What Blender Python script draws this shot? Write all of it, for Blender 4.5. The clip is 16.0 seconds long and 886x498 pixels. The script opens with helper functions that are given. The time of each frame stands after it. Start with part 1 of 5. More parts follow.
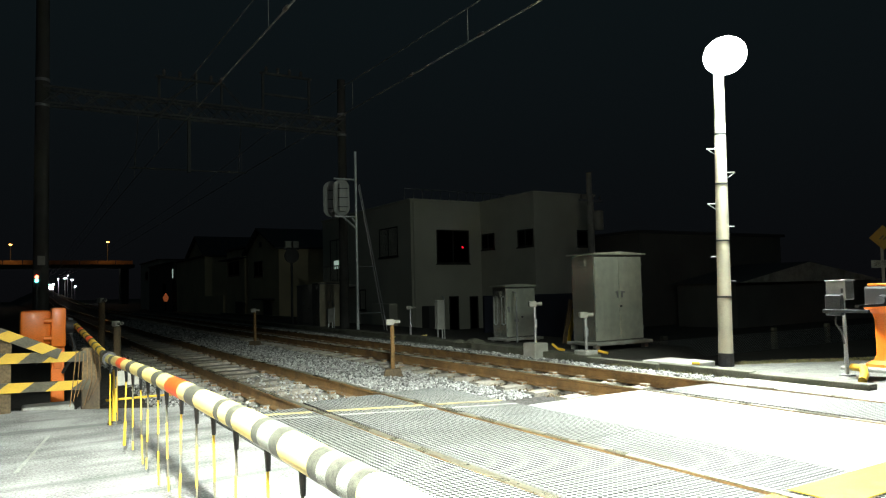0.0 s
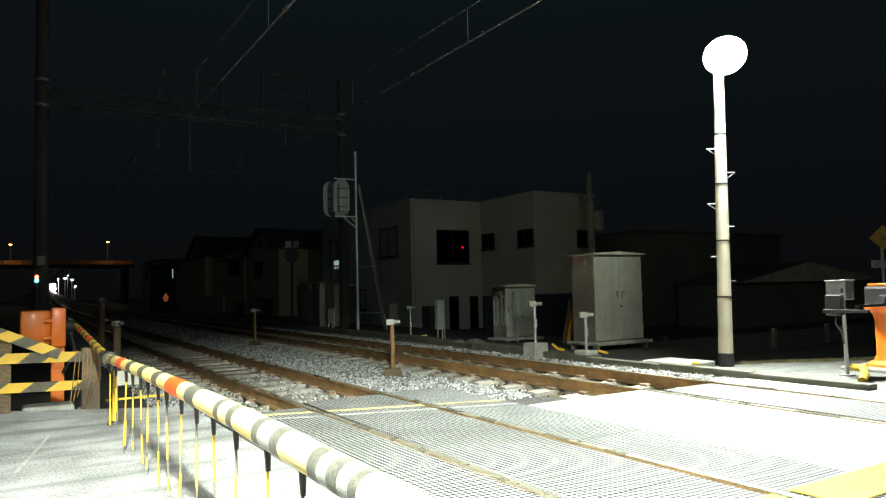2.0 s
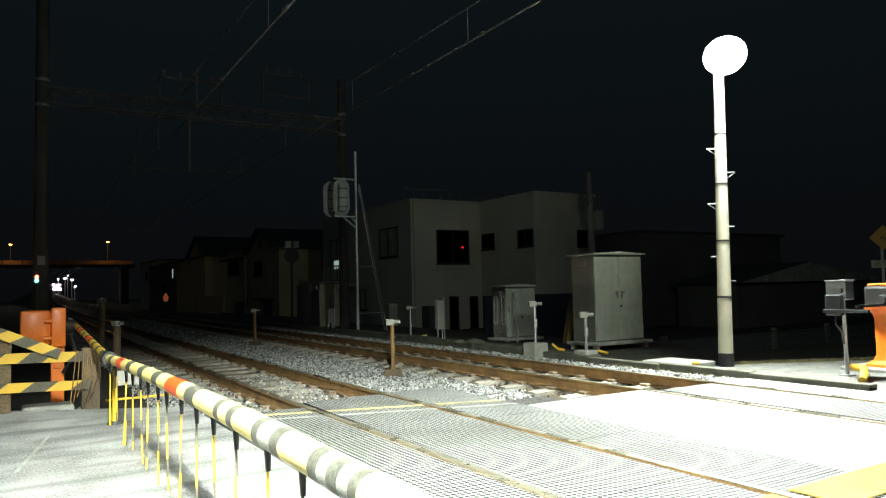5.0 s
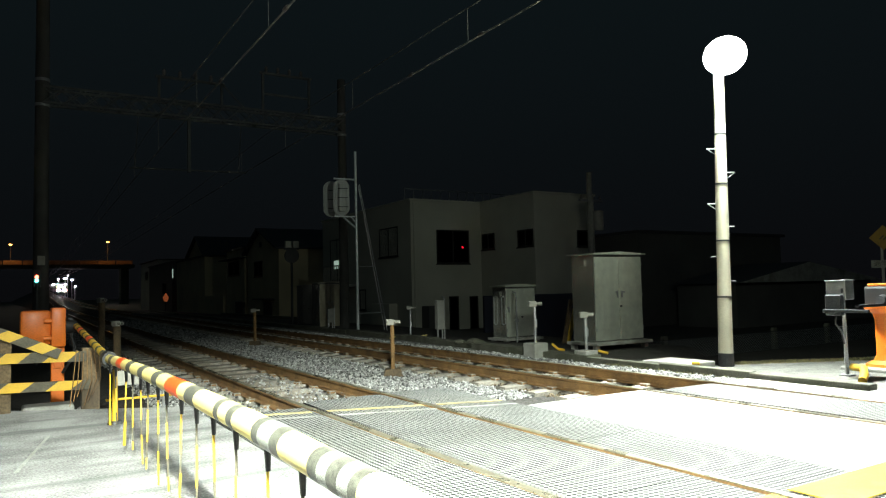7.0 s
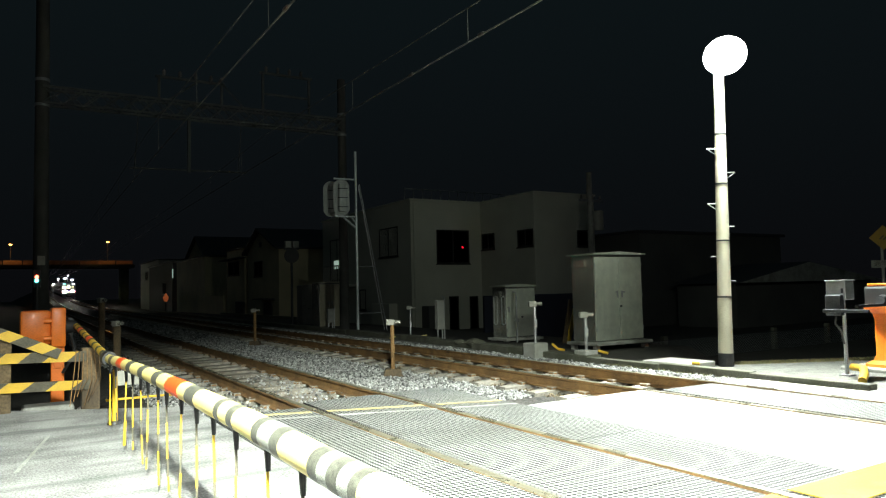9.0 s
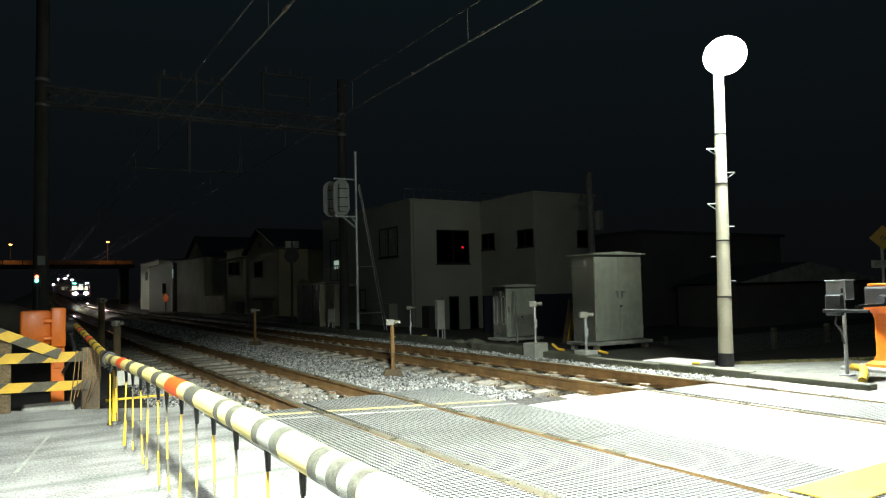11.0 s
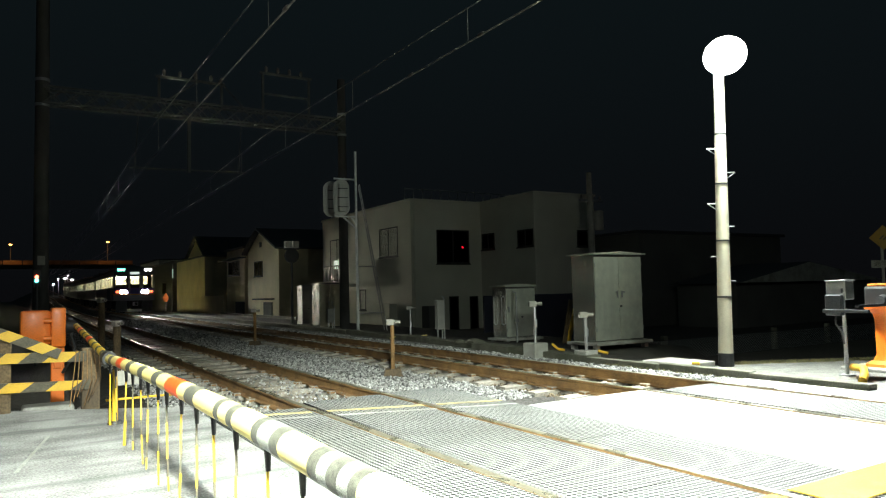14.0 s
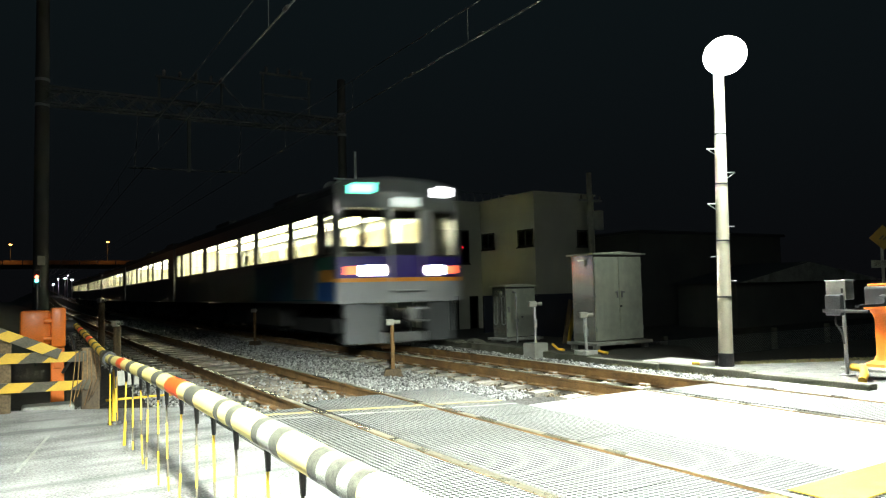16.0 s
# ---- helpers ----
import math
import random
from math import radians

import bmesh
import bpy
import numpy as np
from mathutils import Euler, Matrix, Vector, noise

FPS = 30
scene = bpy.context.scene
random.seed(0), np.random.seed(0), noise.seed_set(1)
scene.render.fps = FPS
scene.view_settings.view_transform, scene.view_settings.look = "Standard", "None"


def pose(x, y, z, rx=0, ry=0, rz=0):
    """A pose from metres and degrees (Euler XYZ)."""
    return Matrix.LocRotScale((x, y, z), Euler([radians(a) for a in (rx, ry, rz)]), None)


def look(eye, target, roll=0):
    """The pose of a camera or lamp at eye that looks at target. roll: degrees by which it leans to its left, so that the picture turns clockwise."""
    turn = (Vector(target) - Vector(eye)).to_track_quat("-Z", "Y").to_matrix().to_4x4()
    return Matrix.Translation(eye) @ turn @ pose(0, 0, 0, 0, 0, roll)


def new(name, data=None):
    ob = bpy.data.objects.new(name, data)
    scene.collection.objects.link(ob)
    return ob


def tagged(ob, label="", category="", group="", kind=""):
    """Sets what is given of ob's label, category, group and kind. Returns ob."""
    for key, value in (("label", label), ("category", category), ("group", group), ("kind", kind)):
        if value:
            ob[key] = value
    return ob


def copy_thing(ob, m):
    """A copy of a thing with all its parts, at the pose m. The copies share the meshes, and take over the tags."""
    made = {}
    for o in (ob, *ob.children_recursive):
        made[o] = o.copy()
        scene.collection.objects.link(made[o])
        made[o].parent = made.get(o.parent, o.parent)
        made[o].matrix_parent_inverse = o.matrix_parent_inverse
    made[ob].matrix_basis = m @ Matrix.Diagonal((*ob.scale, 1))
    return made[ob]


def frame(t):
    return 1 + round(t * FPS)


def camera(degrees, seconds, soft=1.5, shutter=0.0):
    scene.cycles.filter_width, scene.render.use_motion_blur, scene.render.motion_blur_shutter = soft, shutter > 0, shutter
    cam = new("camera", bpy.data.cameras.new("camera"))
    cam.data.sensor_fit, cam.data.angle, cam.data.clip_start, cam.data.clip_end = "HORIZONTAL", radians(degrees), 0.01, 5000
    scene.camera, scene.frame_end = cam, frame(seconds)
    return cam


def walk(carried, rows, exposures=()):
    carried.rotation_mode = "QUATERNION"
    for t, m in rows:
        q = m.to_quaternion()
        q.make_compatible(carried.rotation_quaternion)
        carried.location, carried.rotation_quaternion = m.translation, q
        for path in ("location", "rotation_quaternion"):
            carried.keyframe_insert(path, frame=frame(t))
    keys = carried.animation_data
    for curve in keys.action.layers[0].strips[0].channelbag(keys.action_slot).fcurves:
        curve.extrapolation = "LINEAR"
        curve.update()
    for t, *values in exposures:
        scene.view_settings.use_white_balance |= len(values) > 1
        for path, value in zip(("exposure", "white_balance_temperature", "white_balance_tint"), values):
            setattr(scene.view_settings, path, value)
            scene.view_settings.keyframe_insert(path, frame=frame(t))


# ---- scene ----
# The camera stands still beside the barrier, 1.17 m above the rails.
cam = camera(64.2, 16.0, soft=1.15, shutter=0.7)
EYE = (0.0, 0.0, 1.1717)
AIM = (5.2042, 8.5195, 1.1717 + 0.5787)
STAND = look(EYE, AIM, -1.4)
walk(cam, [(0.0, STAND), (16.0, STAND)], exposures=[(0.0, 0.0), (16.0, 0.0)])

# ---- night sky and lamps ----
world = bpy.data.worlds.new("night")
scene.world = world
world.use_nodes = True
wn, wl = world.node_tree.nodes, world.node_tree.links
wbg = wn["Background"]
wtc = wn.new("ShaderNodeTexCoord")
wsep = wn.new("ShaderNodeSeparateXYZ")
wl.new(wtc.outputs["Generated"], wsep.inputs[0])
wramp = wn.new("ShaderNodeValToRGB")
wl.new(wsep.outputs["Z"], wramp.inputs[0])
wramp.color_ramp.elements[0].color = (0.0018, 0.0019, 0.0023, 1)
wramp.color_ramp.elements[0].position = 0.0
wramp.color_ramp.elements[1].color = (0.0026, 0.0048, 0.0056, 1)
wramp.color_ramp.elements[1].position = 0.5
wl.new(wramp.outputs[0], wbg.inputs[0])
wbg.inputs[1].default_value = 1.6

LAMP = Vector((8.90, 6.50, 4.49))


def lamp(name, kind, power, color, m, size=0.3, spread=180):
    data = bpy.data.lights.new(name, kind)
    data.energy, data.color = power, color
    if kind == "AREA":
        data.shape, data.size, data.spread = "DISK", size, radians(spread)
    else:
        data.shadow_soft_size = size
    ob = new(name, data)
    ob.matrix_world = m
    return ob


# the crossing's two floodlights: one on the concrete pole beyond the tracks, its twin on the near side behind the camera
AIMED = (Vector((5.4, 3.0, 0.0)) - LAMP).normalized()
lamp("floodlight_beam", "AREA", 1400, (0.92, 1.0, 0.94), look(LAMP + 0.16 * AIMED, LAMP + AIMED), 0.34, 130)
lamp("floodlight_spill", "POINT", 315, (0.84, 1.0, 0.84), Matrix.Translation(LAMP + 0.55 * AIMED), 0.12)
TWIN = Vector((-0.5, -1.9, 4.7))
TWIN_AIM = (Vector((1.7, 3.7, 0.0)) - TWIN).normalized()
lamp("floodlight_beam_near", "AREA", 670, (0.91, 1.0, 0.90), look(TWIN + 0.16 * TWIN_AIM, TWIN + TWIN_AIM), 0.34, 58)

# ---- materials ----


def surf(name, color, rough=0.6, metal=0.0, var=0.25, scale=6.0, fine=60.0, bump=0.15, depth=0.01, tint=None,
         stain=None, stain_amount=0.0, per_object=0.0, space="Object", clear=0.0, stretch=None):
    """A surface with grain at two scales, an optional stain colour, and relief."""
    m = bpy.data.materials.new(name)
    m.use_nodes = True
    n, l = m.node_tree.nodes, m.node_tree.links
    b = n["Principled BSDF"]
    tc = n.new("ShaderNodeTexCoord")
    src = tc.outputs[space]
    big = n.new("ShaderNodeTexNoise")
    big.inputs["Scale"].default_value, big.inputs["Detail"].default_value = scale, 6
    small = n.new("ShaderNodeTexNoise")
    small.inputs["Scale"].default_value, small.inputs["Detail"].default_value = fine, 4
    for t in (big, small):
        l.new(src, t.inputs["Vector"])
    mixf = n.new("ShaderNodeMath")
    mixf.operation = "ADD"
    l.new(big.outputs[0], mixf.inputs[0])
    l.new(small.outputs[0], mixf.inputs[1])
    half = n.new("ShaderNodeMath")
    half.operation = "MULTIPLY_ADD"
    half.inputs[1].default_value, half.inputs[2].default_value = 1.0, -0.5
    l.new(mixf.outputs[0], half.inputs[0])
    ramp = n.new("ShaderNodeValToRGB")
    lo = [c * (1 - var) for c in color]
    hi = [min(1, c * (1 + var)) for c in (tint or color)]
    ramp.color_ramp.elements[0].color, ramp.color_ramp.elements[0].position = (*lo, 1), 0.25
    ramp.color_ramp.elements[1].color, ramp.color_ramp.elements[1].position = (*hi, 1), 0.75
    l.new(half.outputs[0], ramp.inputs[0])
    out = ramp.outputs[0]
    if stain:
        st = n.new("ShaderNodeTexNoise")
        st.inputs["Scale"].default_value, st.inputs["Detail"].default_value = scale * 0.37, 8
        l.new(src, st.inputs["Vector"])
        if stretch:
            mp = n.new("ShaderNodeMapping")
            mp.inputs["Scale"].default_value = stretch
            l.new(src, mp.inputs["Vector"])
            l.new(mp.outputs[0], st.inputs["Vector"])
        cut = n.new("ShaderNodeMapRange")
        cut.inputs[1].default_value, cut.inputs[2].default_value = 0.5, 0.68
        cut.inputs[3].default_value, cut.inputs[4].default_value = 0.0, stain_amount
        l.new(st.outputs[0], cut.inputs[0])
        mx = n.new("ShaderNodeMix")
        mx.data_type = "RGBA"
        l.new(cut.outputs[0], mx.inputs[0])
        l.new(out, mx.inputs[6])
        mx.inputs[7].default_value = (*stain, 1)
        out = mx.outputs[2]
    if per_object:
        info = n.new("ShaderNodeObjectInfo")
        rg = n.new("ShaderNodeMapRange")
        rg.inputs[3].default_value, rg.inputs[4].default_value = 1 - per_object, 1 + per_object
        l.new(info.outputs["Random"], rg.inputs[0])
        hs = n.new("ShaderNodeHueSaturation")
        l.new(rg.outputs[0], hs.inputs["Value"])
        l.new(out, hs.inputs["Color"])
        out = hs.outputs[0]
    l.new(out, b.inputs["Base Color"])
    rr = n.new("ShaderNodeMapRange")
    rr.inputs[3].default_value, rr.inputs[4].default_value = max(0.02, rough - 0.12), min(1, rough + 0.12)
    l.new(big.outputs[0], rr.inputs[0])
    l.new(rr.outputs[0], b.inputs["Roughness"])
    b.inputs["Metallic"].default_value = metal
    b.inputs["Coat Weight"].default_value = clear
    if bump:
        bp = n.new("ShaderNodeBump")
        bp.inputs["Strength"].default_value, bp.inputs["Distance"].default_value = bump, depth
        l.new(mixf.outputs[0], bp.inputs["Height"])
        l.new(bp.outputs[0], b.inputs["Normal"])
    return m


def glow(name, color, strength):
    m = bpy.data.materials.new(name)
    m.use_nodes = True
    b = m.node_tree.nodes["Principled BSDF"]
    b.inputs["Base Color"].default_value = (*color, 1)
    b.inputs["Emission Color"].default_value = (*color, 1)
    b.inputs["Emission Strength"].default_value = strength
    return m


def glass(name, color=(0.9, 0.95, 0.95), rough=0.03):
    m = bpy.data.materials.new(name)
    m.use_nodes = True
    b = m.node_tree.nodes["Principled BSDF"]
    b.inputs["Base Color"].default_value = (*color, 1)
    b.inputs["Roughness"].default_value = rough
    b.inputs["Transmission Weight"].default_value = 1.0
    b.inputs["IOR"].default_value = 1.1
    return m


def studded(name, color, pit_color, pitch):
    """Anti-slip plate: rows of raised studs, the hollows between them in a darker pit colour."""
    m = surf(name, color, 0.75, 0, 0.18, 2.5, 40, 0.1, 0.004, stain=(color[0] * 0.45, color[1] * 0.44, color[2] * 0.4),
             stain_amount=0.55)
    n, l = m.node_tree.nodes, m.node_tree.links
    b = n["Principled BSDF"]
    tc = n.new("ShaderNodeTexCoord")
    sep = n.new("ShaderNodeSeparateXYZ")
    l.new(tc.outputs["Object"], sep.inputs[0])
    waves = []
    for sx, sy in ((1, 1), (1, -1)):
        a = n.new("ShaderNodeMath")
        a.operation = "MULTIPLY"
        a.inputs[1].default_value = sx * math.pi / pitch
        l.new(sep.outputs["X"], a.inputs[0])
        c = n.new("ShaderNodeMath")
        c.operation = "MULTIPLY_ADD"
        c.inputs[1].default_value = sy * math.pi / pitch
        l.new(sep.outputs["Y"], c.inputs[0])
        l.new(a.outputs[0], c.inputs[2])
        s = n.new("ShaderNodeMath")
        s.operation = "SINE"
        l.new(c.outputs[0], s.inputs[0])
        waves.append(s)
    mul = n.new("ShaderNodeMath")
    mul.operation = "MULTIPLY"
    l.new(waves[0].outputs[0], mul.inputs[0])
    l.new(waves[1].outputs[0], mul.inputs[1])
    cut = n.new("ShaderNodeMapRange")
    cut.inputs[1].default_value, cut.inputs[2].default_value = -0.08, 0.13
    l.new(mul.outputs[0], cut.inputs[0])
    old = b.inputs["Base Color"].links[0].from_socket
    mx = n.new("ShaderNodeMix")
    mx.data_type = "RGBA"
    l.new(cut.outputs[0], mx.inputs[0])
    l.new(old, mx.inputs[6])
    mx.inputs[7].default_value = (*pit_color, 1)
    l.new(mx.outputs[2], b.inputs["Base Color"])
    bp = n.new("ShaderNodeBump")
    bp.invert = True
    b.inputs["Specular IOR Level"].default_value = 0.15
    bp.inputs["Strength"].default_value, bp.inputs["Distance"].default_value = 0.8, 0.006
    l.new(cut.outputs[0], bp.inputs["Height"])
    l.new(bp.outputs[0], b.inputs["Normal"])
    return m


M_ASPHALT = surf("worn_pavement", (0.27, 0.27, 0.26), 0.85, 0, 0.5, 1.8, 55, 1.0, 0.02, stain=(0.12, 0.125, 0.12), stain_amount=0.75, stretch=(0.5, 5.0, 1.0))
M_SOIL = surf("soil", (0.034, 0.031, 0.025), 0.95, 0, 0.4, 0.6, 14, 0.6, 0.05)
M_GRAVEL = surf("gravel", (0.13, 0.13, 0.115), 0.9, 0, 0.45, 5, 45, 0.9, 0.03)
M_BALLAST = surf("ballast", (0.05, 0.046, 0.04), 0.92, 0, 0.6, 9, 24, 1.0, 0.05)
M_STONE = surf("ballast_stone", (0.25, 0.25, 0.24), 0.9, 0, 0.35, 7, 50, 0.3, 0.01)
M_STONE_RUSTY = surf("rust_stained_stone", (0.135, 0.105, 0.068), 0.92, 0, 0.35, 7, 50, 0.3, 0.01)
M_CONC = surf("concrete", (0.32, 0.32, 0.29), 0.88, 0, 0.25, 4, 60, 0.4, 0.008, stain=(0.12, 0.12, 0.09), stain_amount=0.7)
M_CONC_DARK = surf("mossy_concrete", (0.10, 0.10, 0.075), 0.92, 0, 0.35, 5, 50, 0.5, 0.01, stain=(0.06, 0.065, 0.04), stain_amount=0.8)
M_SLEEPER = surf("sleeper_concrete", (0.27, 0.25, 0.21), 0.9, 0, 0.4, 5, 60, 0.4, 0.006, stain=(0.10, 0.07, 0.04), stain_amount=0.8, per_object=0.25)
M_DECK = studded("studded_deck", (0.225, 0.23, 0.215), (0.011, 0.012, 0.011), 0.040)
M_DECK_PLAIN = surf("deck_concrete", (0.36, 0.36, 0.34), 0.8, 0, 0.2, 2.5, 70, 0.3, 0.005, stain=(0.28, 0.27, 0.25), stain_amount=0.5)
M_RUST = surf("rusty_rail_web", (0.20, 0.112, 0.04), 0.8, 0.0, 0.4, 5, 70, 0.5, 0.004, stain=(0.10, 0.055, 0.022), stain_amount=0.7)
M_RAILTOP = surf("worn_rail_head", (0.29, 0.265, 0.19), 0.28, 0.60, 0.25, 2, 40, 0.08, 0.002)
M_STEEL = surf("galvanised_steel", (0.42, 0.43, 0.43), 0.42, 0.85, 0.2, 8, 80, 0.1, 0.002)
# Lighter copy of galvanised_steel: lamplight on the signal post put into its colour.
M_GALV_LIT = surf("lit_galvanised_steel", (0.74, 0.78, 0.78), 0.38, 0.35, 0.12, 8, 80, 0.08, 0.002)
M_INOX = surf("brushed_stainless", (0.68, 0.71, 0.60), 0.36, 0.62, 0.13, 1.1, 7, 0.04, 0.004, stain=(0.56, 0.58, 0.50), stain_amount=0.5, stretch=(9.0, 9.0, 0.5))
M_INOX_SIDE = surf("polished_stainless", (0.72, 0.72, 0.66), 0.22, 0.80, 0.06, 1.6, 4, 0.35, 0.012)
M_POLE = surf("pole_concrete", (0.56, 0.53, 0.41), 0.85, 0, 0.12, 3, 70, 0.25, 0.004, stain=(0.46, 0.42, 0.31), stain_amount=0.5)
M_BLACK = surf("black_plastic", (0.02, 0.02, 0.02), 0.5, 0, 0.3, 8, 80, 0.1, 0.002)
M_DARKMETAL = surf("dark_steel", (0.05, 0.052, 0.055), 0.55, 0.5, 0.3, 6, 60, 0.2, 0.003)
M_ORANGE = surf("orange_enamel", (0.80, 0.18, 0.015), 0.42, 0, 0.12, 4, 60, 0.1, 0.003, stain=(0.45, 0.11, 0.02), stain_amount=0.45, clear=0.2)
M_YELLOW = surf("yellow_paint", (0.54, 0.33, 0.018), 0.55, 0, 0.12, 5, 70, 0.12, 0.002, stain=(0.45, 0.32, 0.06), stain_amount=0.5)
M_YELLOW_PALE = surf("pale_yellow_sleeve", (0.66, 0.54, 0.19), 0.5, 0, 0.1, 5, 90, 0.15, 0.002, stain=(0.6, 0.48, 0.18), stain_amount=0.4)
M_BANDGREY = surf("worn_black_band", (0.035, 0.035, 0.028), 0.5, 0, 0.5, 60, 500, 0.2, 0.001, tint=(0.075, 0.075, 0.06))
M_BLACKPAINT = surf("faded_black_paint", (0.07, 0.062, 0.04), 0.7, 0, 0.4, 7, 70, 0.2, 0.003)
M_RED = surf("red_band", (0.75, 0.07, 0.01), 0.45, 0, 0.15, 20, 120, 0.1, 0.001)
M_WOODPOST = surf("weathered_timber", (0.12, 0.085, 0.045), 0.9, 0, 0.45, 6, 40, 0.6, 0.006, stain=(0.06, 0.045, 0.03), stain_amount=0.7)
M_ROADPAINT_Y = surf("yellow_road_paint", (0.62, 0.40, 0.035), 0.7, 0, 0.15, 4, 60, 0.15, 0.002, stain=(0.34, 0.27, 0.10), stain_amount=0.5)
M_ROADPAINT_W = surf("white_road_paint", (0.48, 0.48, 0.45), 0.7, 0, 0.12, 4, 60, 0.15, 0.002, stain=(0.45, 0.45, 0.42), stain_amount=0.6)
M_LINE_Y = surf("worn_yellow_line", (0.42, 0.35, 0.16), 0.75, 0, 0.3, 6, 60, 0.15, 0.002, stain=(0.22, 0.21, 0.16), stain_amount=0.95)
M_LINE_W = surf("worn_white_line", (0.30, 0.30, 0.285), 0.75, 0, 0.3, 6, 60, 0.15, 0.002, stain=(0.2, 0.2, 0.19), stain_amount=0.95)
M_WHITEBOX = surf("off_white_enamel", (0.31, 0.305, 0.26), 0.5, 0, 0.12, 10, 80, 0.05, 0.001)
M_BEIGEBOX = surf("beige_enamel", (0.45, 0.41, 0.29), 0.45, 0, 0.12, 6, 60, 0.08, 0.002, stain=(0.30, 0.26, 0.17), stain_amount=0.4)
M_GREYBOX = surf("grey_enamel", (0.30, 0.30, 0.27), 0.5, 0.1, 0.15, 6, 60, 0.08, 0.002)
M_STUCCO = surf("white_stucco", (0.56, 0.56, 0.47), 0.9, 0, 0.1, 0.8, 50, 0.25, 0.006, stain=(0.42, 0.42, 0.35), stain_amount=0.5)
M_BEIGE = surf("beige_siding", (0.62, 0.54, 0.34), 0.85, 0, 0.15, 0.8, 40, 0.2, 0.005, stain=(0.33, 0.29, 0.2), stain_amount=0.5)
M_ROOF = surf("roof_tile_dark", (0.05, 0.05, 0.055), 0.7, 0, 0.3, 3, 30, 0.4, 0.01)
M_DARKWALL = surf("dark_wall", (0.10, 0.10, 0.095), 0.85, 0, 0.2, 1, 30, 0.2, 0.005)
M_DARKGLASS = surf("dark_window_glass", (0.035, 0.04, 0.042), 0.06, 0, 0.2, 2, 10, 0.0)
M_FRAME = surf("bronze_window_frame", (0.045, 0.045, 0.042), 0.4, 0.6, 0.15, 5, 50, 0.05, 0.001)
M_CERAMIC = surf("brown_insulator", (0.22, 0.20, 0.18), 0.25, 0, 0.1, 8, 40, 0.0)
M_WIRE = surf("copper_wire", (0.42, 0.40, 0.34), 0.5, 0.3, 0.2, 8, 40, 0.0)
M_TRUSS = surf("painted_truss_steel", (0.10, 0.105, 0.10), 0.7, 0.1, 0.25, 3, 40, 0.15, 0.003)
M_SIGNAL = surf("signal_backboard", (0.42, 0.44, 0.42), 0.55, 0.1, 0.12, 4, 50, 0.08, 0.002)
M_GRASS = surf("dry_grass", (0.20, 0.19, 0.09), 0.9, 0, 0.4, 8, 40, 0.2, 0.01)
for _m in (M_ROADPAINT_Y, M_DECK_PLAIN, M_LINE_Y, M_LINE_W, M_ASPHALT):
    _m.node_tree.nodes["Principled BSDF"].inputs["Specular IOR Level"].default_value = 0.08
M_LENS = glow("floodlight_lens", (1.0, 0.98, 0.95), 60)
M_SODIUM = glow("sodium_lamp", (1.0, 0.35, 0.06), 14)
M_WHITEDOT = glow("station_lamp", (0.95, 1.0, 0.98), 45)
M_SIG_RED = glow("signal_red", (1.0, 0.10, 0.05), 14)
M_RED_SPOT = glow("spot_red", (1.0, 0.01, 0.03), 2.2)
M_LITPANE = glow("lit_pane", (0.75, 1.0, 0.85), 0.35)
M_ORANGEDOT = glow("orange_porch_lamp", (1.0, 0.25, 0.08), 0.16)
M_SIG_GREEN = glow("signal_green", (0.1, 1.0, 0.75), 12)

# ---- shapes ----


def thing(name, x=0, y=0, z=0, rz=0, label="", category="", group="", kind=""):
    ob = new(name)
    ob.empty_display_size = 0.1
    ob.matrix_world = pose(x, y, z, 0, 0, rz)
    return tagged(ob, label, category, group, kind)


def mesh_of(bm, mats, smooth=False):
    me = bpy.data.meshes.new("m")
    bmesh.ops.recalc_face_normals(bm, faces=bm.faces[:])
    bm.to_mesh(me)
    bm.free()
    for mt in mats if isinstance(mats, (list, tuple)) else [mats]:
        me.materials.append(mt)
    if smooth:
        for p in me.polygons:
            p.use_smooth = True
        me.set_sharp_from_angle(angle=radians(35))
    return me


def part(name, bm, material, parent=None, label="", smooth=False, kind=""):
    """Link a bmesh (or a finished mesh) as one mesh object under a thing or a part."""
    me = bm if isinstance(bm, bpy.types.Mesh) else mesh_of(bm, material, smooth)
    ob = new(name, me)
    ob.parent = parent
    return tagged(ob, label, kind=kind)


def solo(name, bm, material, label, category, group="", kind="", smooth=False):
    return tagged(part(name, bm, material, None, "", smooth), label, category, group, kind)


def box(x0, x1, y0, y1, z0, z1, bev=0.0, bm=None, mi=0):
    bm = bm or bmesh.new()
    made = bmesh.ops.create_cube(bm, size=1, matrix=Matrix.Translation(((x0 + x1) / 2, (y0 + y1) / 2, (z0 + z1) / 2))
                                 @ Matrix.Diagonal((abs(x1 - x0), abs(y1 - y0), abs(z1 - z0), 1)))
    vs = made["verts"]
    for fc in {fc for v in vs for fc in v.link_faces}:
        fc.material_index = mi
    if bev:
        es = list({e for v in vs for e in v.link_edges})
        bmesh.ops.bevel(bm, geom=es, offset=bev, segments=2, affect="EDGES", profile=0.5)
    return bm


def rod(p0, p1, r0, r1=None, seg=10, bm=None, mi=0):
    """A straight round bar from p0 to p1, which may taper."""
    bm = bm or bmesh.new()
    p0, p1 = Vector(p0), Vector(p1)
    d = p1 - p0
    m = Matrix.Translation((p0 + p1) / 2) @ d.to_track_quat("Z", "Y").to_matrix().to_4x4()
    made = bmesh.ops.create_cone(bm, cap_ends=True, segments=seg, radius1=r0, radius2=r0 if r1 is None else r1, depth=d.length, matrix=m)
    for fc in {fc for v in made["verts"] for fc in v.link_faces}:
        fc.material_index = mi
